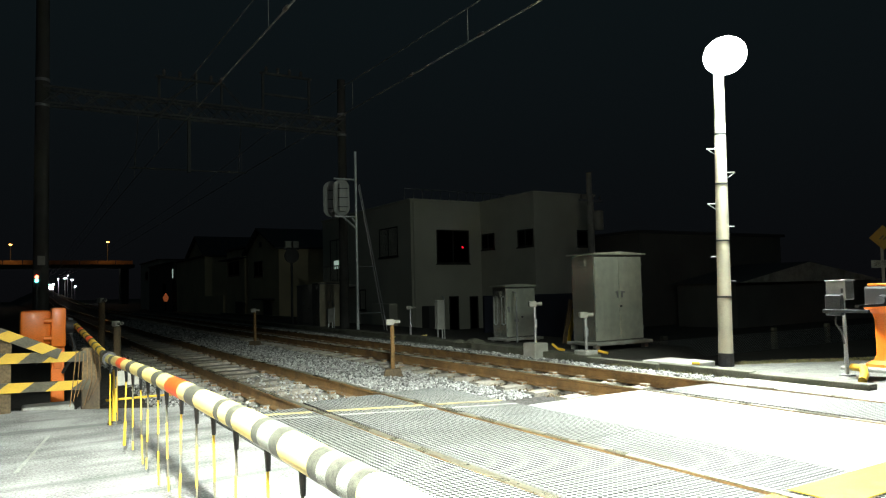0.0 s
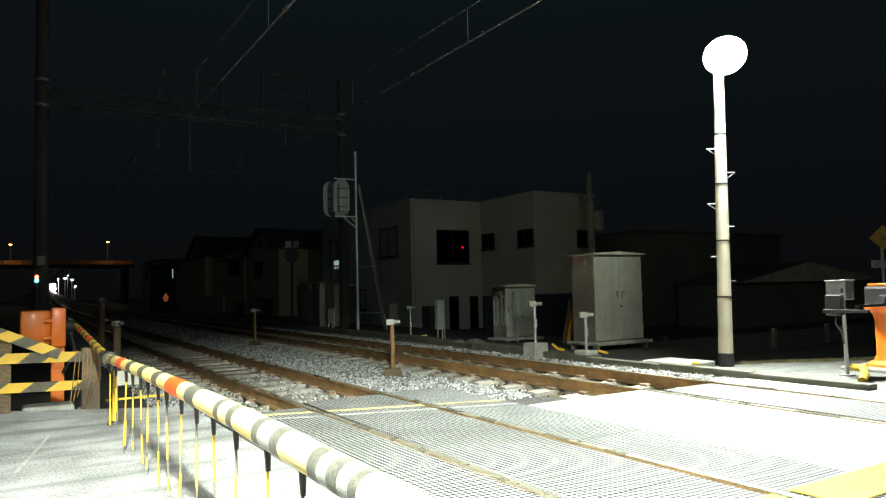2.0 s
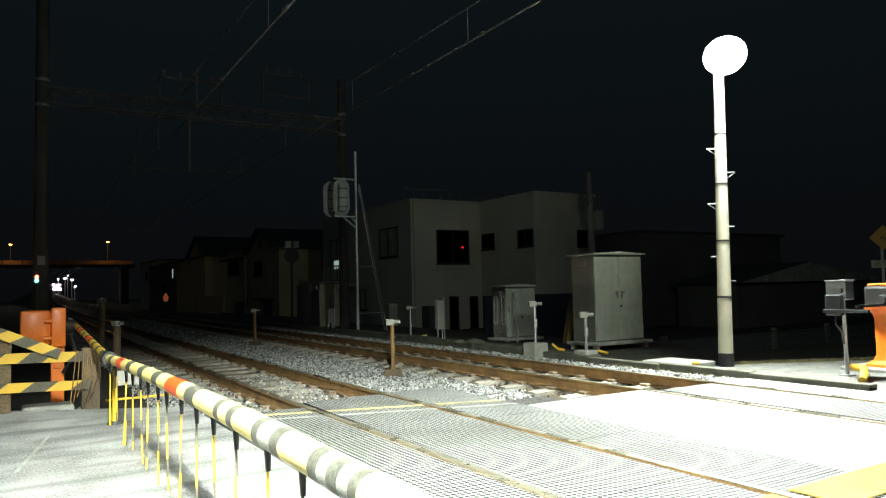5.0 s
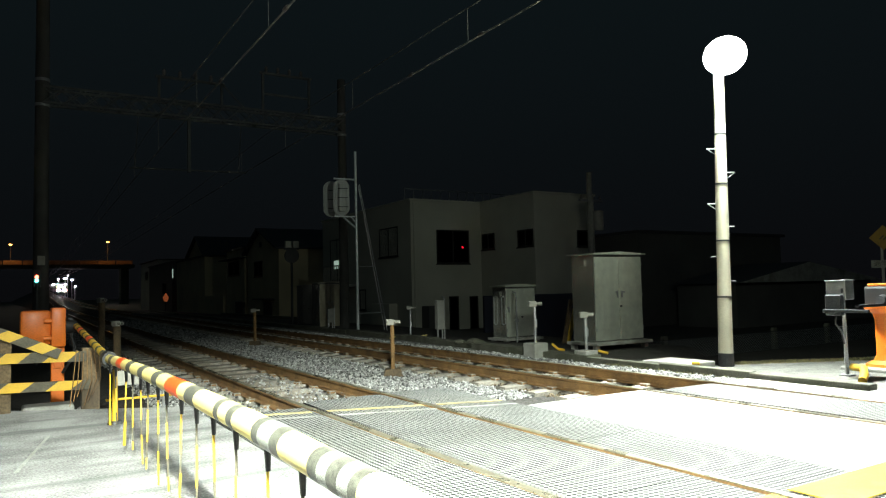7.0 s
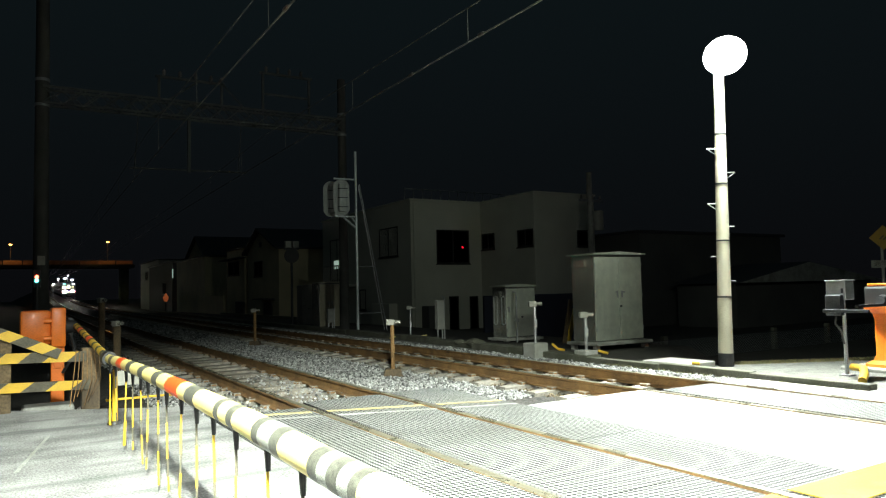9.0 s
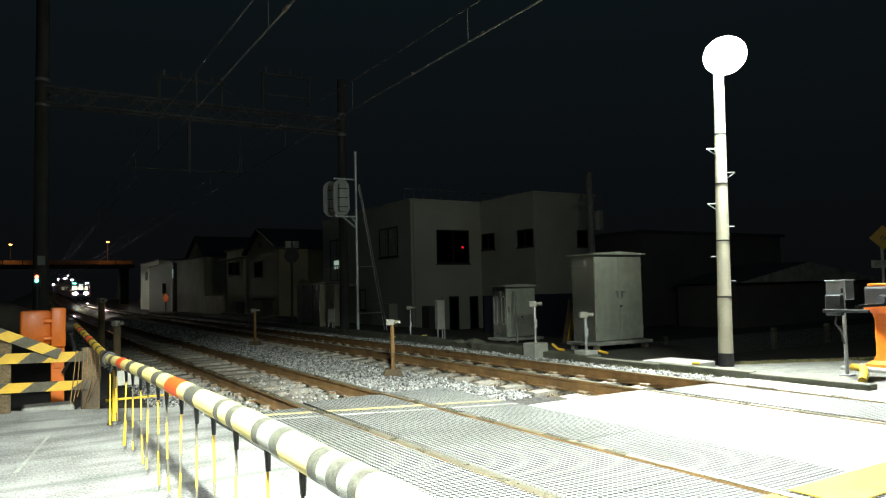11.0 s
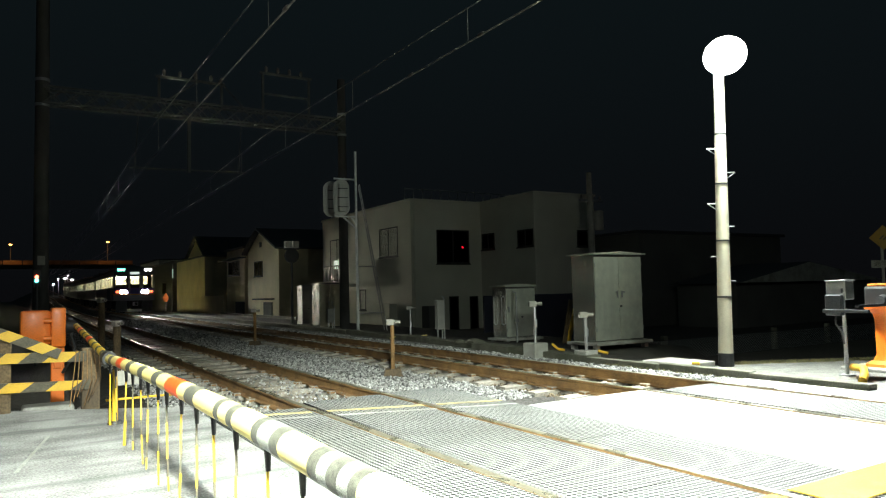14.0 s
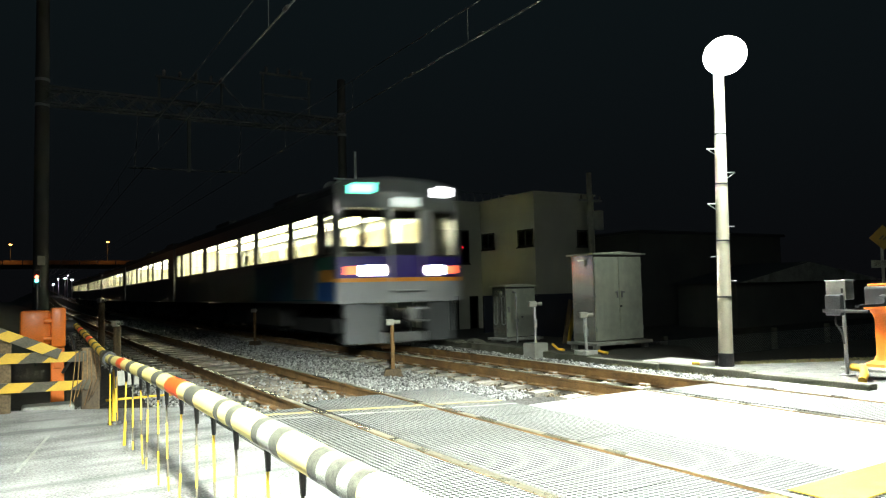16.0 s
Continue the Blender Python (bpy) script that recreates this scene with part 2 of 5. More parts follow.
    return bm


def slab(points, z0, z1, bm=None):
    """A flat slab with the outline points (x, y)."""
    bm = bm or bmesh.new()
    lo = [bm.verts.new((x, y, z0)) for x, y in points]
    hi = [bm.verts.new((x, y, z1)) for x, y in points]
    bm.faces.new(lo[::-1])
    bm.faces.new(hi)
    for i in range(len(points)):
        j = (i + 1) % len(points)
        bm.faces.new((lo[i], lo[j], hi[j], hi[i]))
    return bm


def extrude_y(outline, y0, y1, bm=None):
    """A bar along y with the cross-section outline (x, z)."""
    bm = bm or bmesh.new()
    a = [bm.verts.new((x, y0, z)) for x, z in outline]
    b = [bm.verts.new((x, y1, z)) for x, z in outline]
    bm.faces.new(a)
    bm.faces.new(b[::-1])
    for i in range(len(outline)):
        j = (i + 1) % len(outline)
        bm.faces.new((a[i], b[i], b[j], a[j]))
    return bm


def tube(points, r, seg=6, bm=None):
    """A round cable through points."""
    bm = bm or bmesh.new()
    pts = [Vector(p) for p in points]
    rings = []
    for i, p in enumerate(pts):
        d = (pts[min(i + 1, len(pts) - 1)] - pts[max(i - 1, 0)]).normalized()
        side = d.cross(Vector((0, 0, 1)) if abs(d.z) < 0.95 else Vector((1, 0, 0))).normalized()
        up = side.cross(d)
        rings.append([bm.verts.new(p + r * (math.cos(2 * math.pi * k / seg) * side + math.sin(2 * math.pi * k / seg) * up)) for k in range(seg)])
    for a, b in zip(rings, rings[1:]):
        for k in range(seg):
            bm.faces.new((a[k], a[(k + 1) % seg], b[(k + 1) % seg], b[k]))
    bm.faces.new(rings[0][::-1])
    bm.faces.new(rings[-1])
    return bm


# ---- the line of the tracks: straight beyond 45 m, easing into a wide curve at the crossing ----
BEND, EASE = 0.00109, 45.0
GAUGE, NEAR, SPACING = 1.067, 2.596, 3.502


def heading(s):
    return BEND * s if s < 0 else BEND * (min(s, EASE) - min(s, EASE) ** 2 / (2 * EASE))


def rise(s):
    """Height of the line over the crossing: it climbs to the station beyond."""
    if s < 60:
        return 0.0
    return 0.0001 * (s - 60) ** 2 if s < 150 else 0.81 + 0.018 * (s - 150)


_line = [(0.0, 0.0)]
for _i in range(1, 6500):
    _h = heading(_i * 0.1 - 0.05)
    _line.append((_line[-1][0] + 0.1 * math.sin(_h), _line[-1][1] + 0.1 * math.cos(_h)))


def along(s, off, z=0.0):
    """The point s metres along the line, off metres to its right."""
    h = heading(s)
    if s < 0:
        x, y = BEND * s * s / 2, s
    else:
        i = min(int(s * 10), len(_line) - 2)
        u = s * 10 - i
        x = _line[i][0] * (1 - u) + _line[i + 1][0] * u
        y = _line[i][1] * (1 - u) + _line[i + 1][1] * u
    return Vector((x + off * math.cos(h), y - off * math.sin(h), z + rise(s)))


def sweep(outline, off, stops, mats, flat_index=None):
    """A bar along the line with the cross-section outline (offset, z)."""
    bm = bmesh.new()
    rings = [[bm.verts.new(along(s, off + a, z)) for a, z in outline] for s in stops]
    for a, b in zip(rings, rings[1:]):
        for k in range(len(outline)):
            fc = bm.faces.new((a[k], a[(k + 1) % len(outline)], b[(k + 1) % len(outline)], b[k]))
            if flat_index is not None and k in flat_index:
                fc.material_index = 1
    bm.faces.new(rings[0])
    bm.faces.new(rings[-1][::-1])
    return bm


STOPS = [-14 + 1.0 * i for i in range(75)] + [65 + 8 * i for i in range(66)]

# ---- ground, road and track bed ----
g = bmesh.new()
xs = [-600, -120, -30, -12, 0, 12, 30, 60, 120, 600]
ys = [-600, -100, -30, -12, 0, 12, 30, 60, 120, 250, 900]
gv = [[g.verts.new((x, y, -0.42 - (0.12 * noise.noise(Vector((x * 0.03, y * 0.03, 0)))))) for x in xs] for y in ys]
for j in range(len(ys) - 1):
    for i in range(len(xs) - 1):
        g.faces.new((gv[j][i], gv[j][i + 1], gv[j + 1][i + 1], gv[j + 1][i]))
solo("ground", g, M_SOIL, "dark bare soil beside the railway at night", "ground", kind="structure")

solo("road", slab([(-120, -9), (1.62, -9), (1.62, 7.9), (0.9, 8.35), (0.2, 8.75), (-0.6, 9.4), (-14, 10.2), (-120, 10.2)], -0.4, 0.0), M_ASPHALT,
     "pale worn pavement of the crossing road, brightly lit", "road", kind="structure")
solo("pavement", slab([(7.74, -9), (30, -9), (30, 3.2), (9.4, 4.2), (7.74, 4.1)], -0.42, -0.004), M_ASPHALT,
     "pale worn road beyond the tracks", "road", kind="structure")
solo("verge", slab([(7.86, 4.12), (9.4, 4.3), (12.0, 4.6), (11.9, 5.35), (10.72, 5.98), (10.25, 6.24), (9.72, 6.53), (9.2, 6.72), (8.75, 6.95), (8.3, 8.4), (8.3, 60), (8.0, 60)], -0.41, -0.03),
     M_GRAVEL, "pale gravel strip beside the concrete channel", "gravel", kind="structure")
# Verge ends at the bright strip; the yard's dark soil carries the shade beyond.
solo("yard", slab([(8.31, 60), (8.31, 8.4), (8.76, 6.96), (9.0, 6.90), (11.2, 9.3), (11.4, 14.0), (11.4, 60)], -0.42, -0.04),
     M_SOIL, "dark earth under the cabinets and by the pole, shade put into its colour", "ground", kind="structure")

bed = sweep([(-1.75, -0.45), (-1.0, -0.215), (6.0 - 0.9, -0.215), (6.0 - 0.55, -0.45)], NEAR, STOPS, M_BALLAST)
for v in bed.verts:
    if v.co.y > 62 and abs(v.co.z - rise(v.co.y) + 0.45) < 0.1:
        v.co.x += math.copysign(2.0 * rise(v.co.y), v.co.x - 4.9 - 0.02 * v.co.y)
        v.co.z = -0.6
solo("track_bed", bed, M_BALLAST, "grey crushed-stone ballast bed under both tracks", "ballast", kind="structure")

RAIL = [(-0.0635, -0.153), (0.0635, -0.153), (0.0635, -0.141), (0.010, -0.124), (0.010, -0.040), (0.032, -0.030), (0.0325, -0.006),
        (0.026, 0.0), (-0.026, 0.0), (-0.0325, -0.006), (-0.032, -0.030), (-0.010, -0.040), (-0.010, -0.124), (-0.0635, -0.141)]

sl = extrude_y([(-1.0, -0.155), (-0.98, -0.168), (-0.62, -0.153), (0.62, -0.153), (0.98, -0.168), (1.0, -0.26), (-1.0, -0.26)][::-1], -0.11, 0.11)
for side in (-0.5335, 0.5335):
    for e in (-0.1, 0.1):
        box(side + e - 0.045, side + e + 0.045, -0.06, 0.06, -0.17, -0.118, 0.012, sl, 1)
SLEEPER = mesh_of(sl, [M_SLEEPER, M_RUST])
for name, off in (("near", NEAR), ("far", NEAR + SPACING)):
    track = thing("railway_track", label="%s with rusty rails on concrete sleepers" % ("narrow track beside the barrier" if name == "near" else "track past the steel cabinets"),
                  category="railway track", group="tracks")
    for k in (0, 1):
        part("rail", sweep(RAIL, off + k * GAUGE, STOPS, None, (6, 7, 8)), [M_RUST, M_RAILTOP], track, "rusty steel rail with a worn shiny head", True)
    start = 7.35 if name == "near" else 5.75
    for i in range(95):
        s = start + 0.3 + 0.62 * i
        ob = part("sleeper", SLEEPER, None, track)
        p = along(s, off + GAUGE / 2)
        jog = 0.02 * math.sin(i * 7.3)
        ob.matrix_basis = pose(p.x + jog, p.y + 0.03 * math.sin(i * 3.1), random.uniform(-0.008, 0.004), 0, 0, -math.degrees(heading(s)) + random.uniform(-0.8, 0.8))

# loose stones: real ones where the camera is near
ico = bmesh.new()
bmesh.ops.create_icosphere(ico, subdivisions=1, radius=1)
base_v = np.array([v.co[:] for v in ico.verts])
base_f = np.array([[v.index for v in f.verts] for f in ico.faces])
ico.free()
rng = np.random.default_rng(5)


def stones(count, place, size):
    """count angular stones; place(n) gives their x, y and z."""
    shapes = []
    for _ in range(12):
        v = base_v * rng.uniform(0.65, 1.25, (len(base_v), 1))
        v *= rng.uniform(0.6, 1.15, 3)
        shapes.append(v)
    pos = place(count)
    vs, fs = [], []
    for i, p in enumerate(pos):
        a, b, c = rng.uniform(0, 6.28, 3)
        ca, sa, cb, sb = math.cos(a), math.sin(a), math.cos(b), math.sin(b)
        r = np.array([[ca, -sa, 0], [sa, ca, 0], [0, 0, 1]]) @ np.array([[1, 0, 0], [0, cb, -sb], [0, sb, cb]])
        vs.append(shapes[i % 12] @ r.T * size * rng.uniform(0.6, 1.35) + p)
        fs.append(base_f + i * len(base_v))
    v, fcs = np.concatenate(vs), np.concatenate(fs)
    me = bpy.data.meshes.new("stones")
    me.from_pydata(v.tolist(), [], fcs.tolist())
    return me


def strewn(lo_off, hi_off, s0, s1, power=1.6):
    """Places on the track bed, denser where the camera is near."""
    def place(n):
        u = rng.uniform(0, 1, n) ** power
        out = []
        for k in range(n):
            s, off = s0 + (s1 - s0) * u[k], rng.uniform(lo_off, hi_off)
            x = off - NEAR
            on_sleepers = any(abs(x - c) < 1.05 for c in (GAUGE / 2, SPACING + GAUGE / 2))
            on_rail = any(abs(x - c) < 0.09 for c in (0, GAUGE, SPACING, SPACING + GAUGE))
            edge = max(0.0, -0.95 - x) * 0.24
            z = -0.205 - edge + rng.uniform(-0.012, 0.02)
            if on_sleepers:
                z -= 0.012
            if on_rail:
                z -= 0.03
            p = along(s, off)
            out.append((p.x, p.y, z))
        return np.array(out)
    return place


def stone_variation(m):
    n, l = m.node_tree.nodes, m.node_tree.links
    b = n["Principled BSDF"]
    old = b.inputs["Base Color"].links[0].from_socket
    geo = n.new("ShaderNodeNewGeometry")
    rg = n.new("ShaderNodeMapRange")
    rg.inputs[3].default_value, rg.inputs[4].default_value = 0.25, 1.85
    l.new(geo.outputs["Random Per Island"], rg.inputs[0])
    hs = n.new("ShaderNodeHueSaturation")
    l.new(rg.outputs[0], hs.inputs["Value"])
    l.new(old, hs.inputs["Color"])
    l.new(hs.outputs[0], b.inputs["Base Color"])


stone_variation(M_STONE)
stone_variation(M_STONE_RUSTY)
FAR_OFF = NEAR + SPACING
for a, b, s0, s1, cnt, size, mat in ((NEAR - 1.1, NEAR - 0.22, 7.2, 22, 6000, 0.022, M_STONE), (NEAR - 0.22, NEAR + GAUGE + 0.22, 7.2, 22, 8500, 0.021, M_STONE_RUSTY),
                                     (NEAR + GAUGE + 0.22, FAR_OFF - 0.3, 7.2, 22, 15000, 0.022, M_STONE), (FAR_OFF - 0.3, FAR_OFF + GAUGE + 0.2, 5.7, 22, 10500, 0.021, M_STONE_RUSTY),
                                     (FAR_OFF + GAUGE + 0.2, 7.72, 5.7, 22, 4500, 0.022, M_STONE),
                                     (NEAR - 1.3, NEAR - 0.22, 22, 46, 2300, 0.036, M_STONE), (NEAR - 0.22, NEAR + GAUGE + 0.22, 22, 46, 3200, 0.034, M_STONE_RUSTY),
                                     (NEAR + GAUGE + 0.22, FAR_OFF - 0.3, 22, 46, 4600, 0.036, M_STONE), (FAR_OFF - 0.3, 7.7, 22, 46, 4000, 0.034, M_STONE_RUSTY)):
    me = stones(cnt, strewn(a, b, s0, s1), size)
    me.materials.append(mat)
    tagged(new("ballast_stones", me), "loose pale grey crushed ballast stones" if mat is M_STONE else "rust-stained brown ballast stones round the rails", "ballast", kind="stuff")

# stones banked up between the far rail and the channel
SH = NEAR + SPACING + GAUGE
solo("ballast_shoulder", sweep([(0.11, -0.30), (0.11, -0.10), (0.30, -0.055), (0.62, -0.05), (0.62, -0.30)], SH, [5.68 + 1.0 * i for i in range(50)], None), M_BALLAST,
     "ballast shoulder banked against the channel", "ballast", kind="structure")


def banked(n):
    out = []
    for k in range(n):
        s, o = 5.65 + 20 * rng.uniform(0, 1) ** 1.7, rng.uniform(0.13, 0.60)
        p = along(s, SH + o)
        out.append((p.x, p.y, -0.10 + 0.045 * min(1, o / 0.3) + rng.uniform(-0.01, 0.022)))
    return np.array(out)


me = stones(5200, banked, 0.026)
me.materials.append(M_STONE)
tagged(new("shoulder_stones", me), "loose grey stones against the channel", "ballast", kind="stuff")


def tufts(n, place, height, mat, label):
    """Thin bent blades of grass, all in one mesh."""
    vs, fs = [], []
    for k in range(n):
        x, y, z = place()
        h, a = height * rng.uniform(0.4, 1.2), rng.uniform(0, 6.28)
        dx, dy = math.cos(a), math.sin(a)
        w, b = 0.004, h * rng.uniform(0.2, 0.8)
        i = len(vs)
        vs += [(x - dy * w, y + dx * w, z), (x + dy * w, y - dx * w, z), (x + dx * b * 0.4, y + dy * b * 0.4, z + h * 0.65), (x + dx * b, y + dy * b, z + h)]
        fs += [(i, i + 1, i + 2), (i, i + 2, i + 3)]
    m = bpy.data.meshes.new("blades")
    m.from_pydata(vs, [], fs)
    m.materials.append(mat)
    tagged(new("grass", m), label, "grass", kind="stuff")


tufts(420, lambda: (rng.normal(7.71, 0.03), rng.uniform(4.1, 8.0), -0.02), 0.035, M_GRASS, "dry weeds along the concrete channel")


def verge_edge():
    x = rng.uniform(9.1, 11.8)
    return x, 6.76 - 0.5 * (x - 9.1) + rng.normal(0, 0.05), -0.035


tufts(2600, verge_edge, 0.05, M_GRASS, "dry grass along the edge of the verge")
tufts(1400, lambda: (rng.uniform(-1.2, 1.0), rng.normal(9.0, 0.2), -0.33), 0.16, M_GRASS, "dry weeds behind the guard fence")

# debris and stones kicked up over the sleepers next to the deck
me = stones(1900, lambda n: np.column_stack([rng.uniform(NEAR - 0.9, NEAR + GAUGE + 0.7, n), 7.4 + 4.2 * rng.uniform(0, 1, n) ** 1.8, rng.uniform(-0.165, -0.14, n)]), 0.017)
me.materials.append(M_STONE)
tagged(new("scattered_stones", me), "small stones scattered over the sleepers beside the deck", "ballast", kind="stuff")

# ---- crossing deck: panels between and beside the rails ----
deck = thing("crossing_deck", label="level-crossing deck of pale studded panels between the rails", category="crossing deck", kind="structure")


def panels(off0, off1, s0, s1, step, mat, name="panel", z=-0.006):
    s = s0
    while s < s1 - 0.05:
        e = min(s + step, s1)
        bm = bmesh.new()
        c = [along(s + 0.0025, off0), along(s + 0.0025, off1), along(e - 0.0025, off1), along(e - 0.0025, off0)]
        slab([(p.x, p.y) for p in c], -0.2, z + random.uniform(-0.003, 0.002), bm)
        part(name, bm, mat, deck)
        s = e


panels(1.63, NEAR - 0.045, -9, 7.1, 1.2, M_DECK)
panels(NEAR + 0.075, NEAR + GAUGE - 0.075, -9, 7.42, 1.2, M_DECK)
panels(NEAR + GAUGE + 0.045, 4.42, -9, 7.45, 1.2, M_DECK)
panels(4.43, NEAR + SPACING - 0.055, -9, 5.75, 1.8, M_DECK_PLAIN)
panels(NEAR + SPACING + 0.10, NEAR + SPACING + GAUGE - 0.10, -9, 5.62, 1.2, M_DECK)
panels(NEAR + SPACING + GAUGE + 0.055, 7.72, -9, 5.6, 1.8, M_DECK_PLAIN)


def strip(name, pts, w, mat, label):
    """A painted line on the deck, between the rails only."""
    (x0, y0), (x1, y1) = pts
    cuts = [x0]
    for r in (NEAR, NEAR + GAUGE, NEAR + SPACING, NEAR + SPACING + GAUGE):
        if x0 < r < x1:
            cuts += [r - 0.06, r + 0.09]
    cuts.append(x1)
    bm = bmesh.new()
    for a, b in zip(cuts[::2], cuts[1::2]):
        ya, yb = y0 + (y1 - y0) * (a - x0) / (x1 - x0), y0 + (y1 - y0) * (b - x0) / (x1 - x0)
        slab([(a, ya - w / 2), (b, yb - w / 2), (b, yb + w / 2), (a, ya + w / 2)], -0.004, 0.0015, bm)
    part(name, bm, mat, deck, label)


strip("painted_line", ((1.7, 7.0), (4.4, 6.12)), 0.07, M_LINE_Y, "worn yellow painted edge line")
strip("painted_line", ((1.7, 6.72), (4.4, 5.84)), 0.05, M_LINE_W, "worn white painted edge line")
strip("painted_line", ((3.0, 2.3), (7.7, 2.3)), 0.34, M_ROADPAINT_Y, "broad yellow painted band")

# ---- concrete channel along the far side ----
chan = thing("cable_channel", label="low mossy concrete cable channel with lids along the far track", category="cable channel", kind="structure")
y = 4.1
i = 0
while y < 58:
    L = 1.0 if y > 9 else 1.45
    jx = 0.02 * math.sin(i * 2.3)
    p = 7.75 + (0.0 if y < 9 else min(0.3, (y - 9) * 0.05)) + 0.00045 * y * y
    low = y < 8.2
    b = box(p + jx, p + (0.15 if low else 0.3) + jx, y + 0.004, y + L - 0.004, -0.4, (0.06 if low else 0.085) + 0.012 * math.sin(i * 1.7), 0.012)
    part("trough", b, M_CONC_DARK, chan)
    y += L
    i += 1
solo("channel_lid", box(8.0, 8.62, 6.7, 7.5, -0.04, 0.06, 0.012), M_CONC, "pale concrete inspection lid beside the pole", "manhole lid")
for x, y, w, h in ((7.62, 9.55, 0.30, 0.22), (7.86, 8.55, 0.26, 0.14)):
    solo("concrete_footing", box(x, x + w, y, y + w * 1.1, -0.3, h, 0.02), M_CONC, "rough concrete footing of a detector post", "footing", group="detector footings")

# worn line on the near road, and broken concrete on the channel
ln = slab([(0.02, 5.70), (0.045, 5.70), (0.295, 7.05), (0.27, 7.05)], -0.003, 0.003)
solo("road_line", ln, M_CONC, "thin worn white line on the near road", "road marking", kind="structure")
for k, (x, y, w) in enumerate(((8.05, 12.0, 0.20), (8.2, 12.3, 0.15), (8.0, 12.5, 0.12))):
    lump = bmesh.new()
    bmesh.ops.create_icosphere(lump, subdivisions=2, radius=w)
    for v in lump.verts:
        v.co *= 1 + 0.35 * noise.noise(v.co * 4 + Vector((k * 3.1, 0, 0)))
        v.co.z *= 0.45
    ob = solo("concrete_lump", lump, M_CONC_DARK, "broken lump of mossy concrete on the channel", "rubble", "broken concrete")
    ob.location = (x, y, 0.09)

# ---- floodlight poles ----


def floodlight_pole(x, y, lean, height, head, aim, label):
    pole = thing("floodlight_pole", x, y, 0, 0, label, "lamp post", "floodlight poles")
    top = Vector((lean * height, 0, height))

    def at(z):
        return Vector((lean * z, 0, z))

    part("shaft", rod(at(-0.3), top, 0.106, 0.070, 28), M_POLE, pole, "tapered concrete shaft", True)
    part("base_wrap", rod(at(-0.1), at(0.16), 0.111, 0.109, 28), M_DARKMETAL, pole, "dark protective wrap", True)
    for z in (0.97, 1.79, 2.63, 3.37):
        r = 0.106 - 0.036 * (z + 0.3) / (height + 0.3)
        part("band", rod(at(z - 0.012), at(z + 0.012), r + 0.004, None, 28), M_DARKMETAL, pole, "", True)
    ux, uy = 0.853, -0.522
    for k, (z, sgn, loop) in enumerate(((3.16, -1, 1), (2.80, 1, 1), (2.34, -1, 1), (2.00, 1, 0), (1.56, -1, 0), (1.2, 1, 0))):
        r = 0.100 - 0.036 * (z + 0.3) / (height + 0.3)
        c = at(z)
        a = c + Vector((ux, uy, 0)) * sgn * r
        b = c + Vector((ux, uy, 0)) * sgn * (r + (0.13 if loop else 0.09))
        bm = rod(a, b, 0.009, None, 8)
        if loop:
            rod(b, c + Vector((ux, uy, 0)) * sgn * r + Vector((0, 0, -0.09)), 0.007, None, 8, bm)
        part("step_bolt", bm, M_STEEL, pole, "", True)
    head = Vector(head) - Vector((x, y, 0))
    aim = Vector(aim).normalized()
    m = Matrix.Translation(head) @ aim.to_track_quat("Z", "Y").to_matrix().to_4x4()
    bm = bmesh.new()
    bmesh.ops.create_cone(bm, cap_ends=True, segments=32, radius1=0.10, radius2=0.31, depth=0.20, matrix=m @ Matrix.Translation((0, 0, -0.13)))
    for k in range(10):
        a = 2 * math.pi * k / 10
        p = Vector((0.16 * math.cos(a), 0.16 * math.sin(a), -0.25))
        rod(m @ p, m @ (p + Vector((0, 0, 0.12))), 0.012, None, 6, bm)
    part("lamp_housing", bm, M_GREYBOX, pole, "grey finned housing", True)
    bm = bmesh.new()
    bmesh.ops.create_uvsphere(bm, u_segments=32, v_segments=16, radius=0.30, matrix=m @ Matrix.Translation((0, 0, -0.025)) @ Matrix.Diagonal((1, 1, 0.5, 1)))
    part("lens", bm, M_LENS, pole, "glaring white lens", True)
    part("bracket", rod(top - Vector((0, 0, 0.25)), head - 0.2 * aim, 0.028, None, 12), M_STEEL, pole, "", True)
    return pole


floodlight_pole(8.835, 6.68, 0.031, 4.72, LAMP, AIMED, "pale concrete pole with a glaring floodlight and step bolts")
floodlight_pole(-0.8, -2.5, 0.0, 4.8, TWIN, TWIN_AIM, "concrete pole with a floodlight behind the near barrier")

# ---- steel relay cabinets ----


def cabinet(x, y, z, w, d, h, label, roof=0.07, doors=2, feet=0.22, mat=None, side=None, rz=0):
    c = thing("relay_cabinet", x, y, z, rz, label, "relay cabinet", "relay cabinets")
    mat, side = mat or M_INOX, side or M_INOX_SIDE
    part("body", box(0, w, 0.012, d, 0, h, 0.008), side, c)
    for k in range(doors):
        a, b = w * k / doors + 0.012, w * (k + 1) / doors - 0.006
        dr = part("door", box(a, b, -0.012, 0.011, 0.03, h - 0.05, 0.006), mat, c)
        hx = b - 0.05 if k == 0 and doors == 2 else a + 0.05
        hb = box(hx - 0.016, hx + 0.016, -0.035, -0.0125, h * 0.50, h * 0.50 + 0.13, 0.006)
        box(hx - (0.06 if k == 0 else 0.0), hx + (0.0 if k == 0 else 0.06), -0.05, -0.03, h * 0.50 + 0.09, h * 0.50 + 0.12, 0.006, hb)
        part("handle", hb, M_STEEL, dr, "steel lever handle", True)
        for hz in (0.12, 0.5, 0.86):
            part("hinge", rod((a - 0.004 if k == 0 else b + 0.004, -0.016, h * hz), (a - 0.004 if k == 0 else b + 0.004, -0.016, h * hz + 0.07), 0.009, None, 8), M_STEEL, dr)
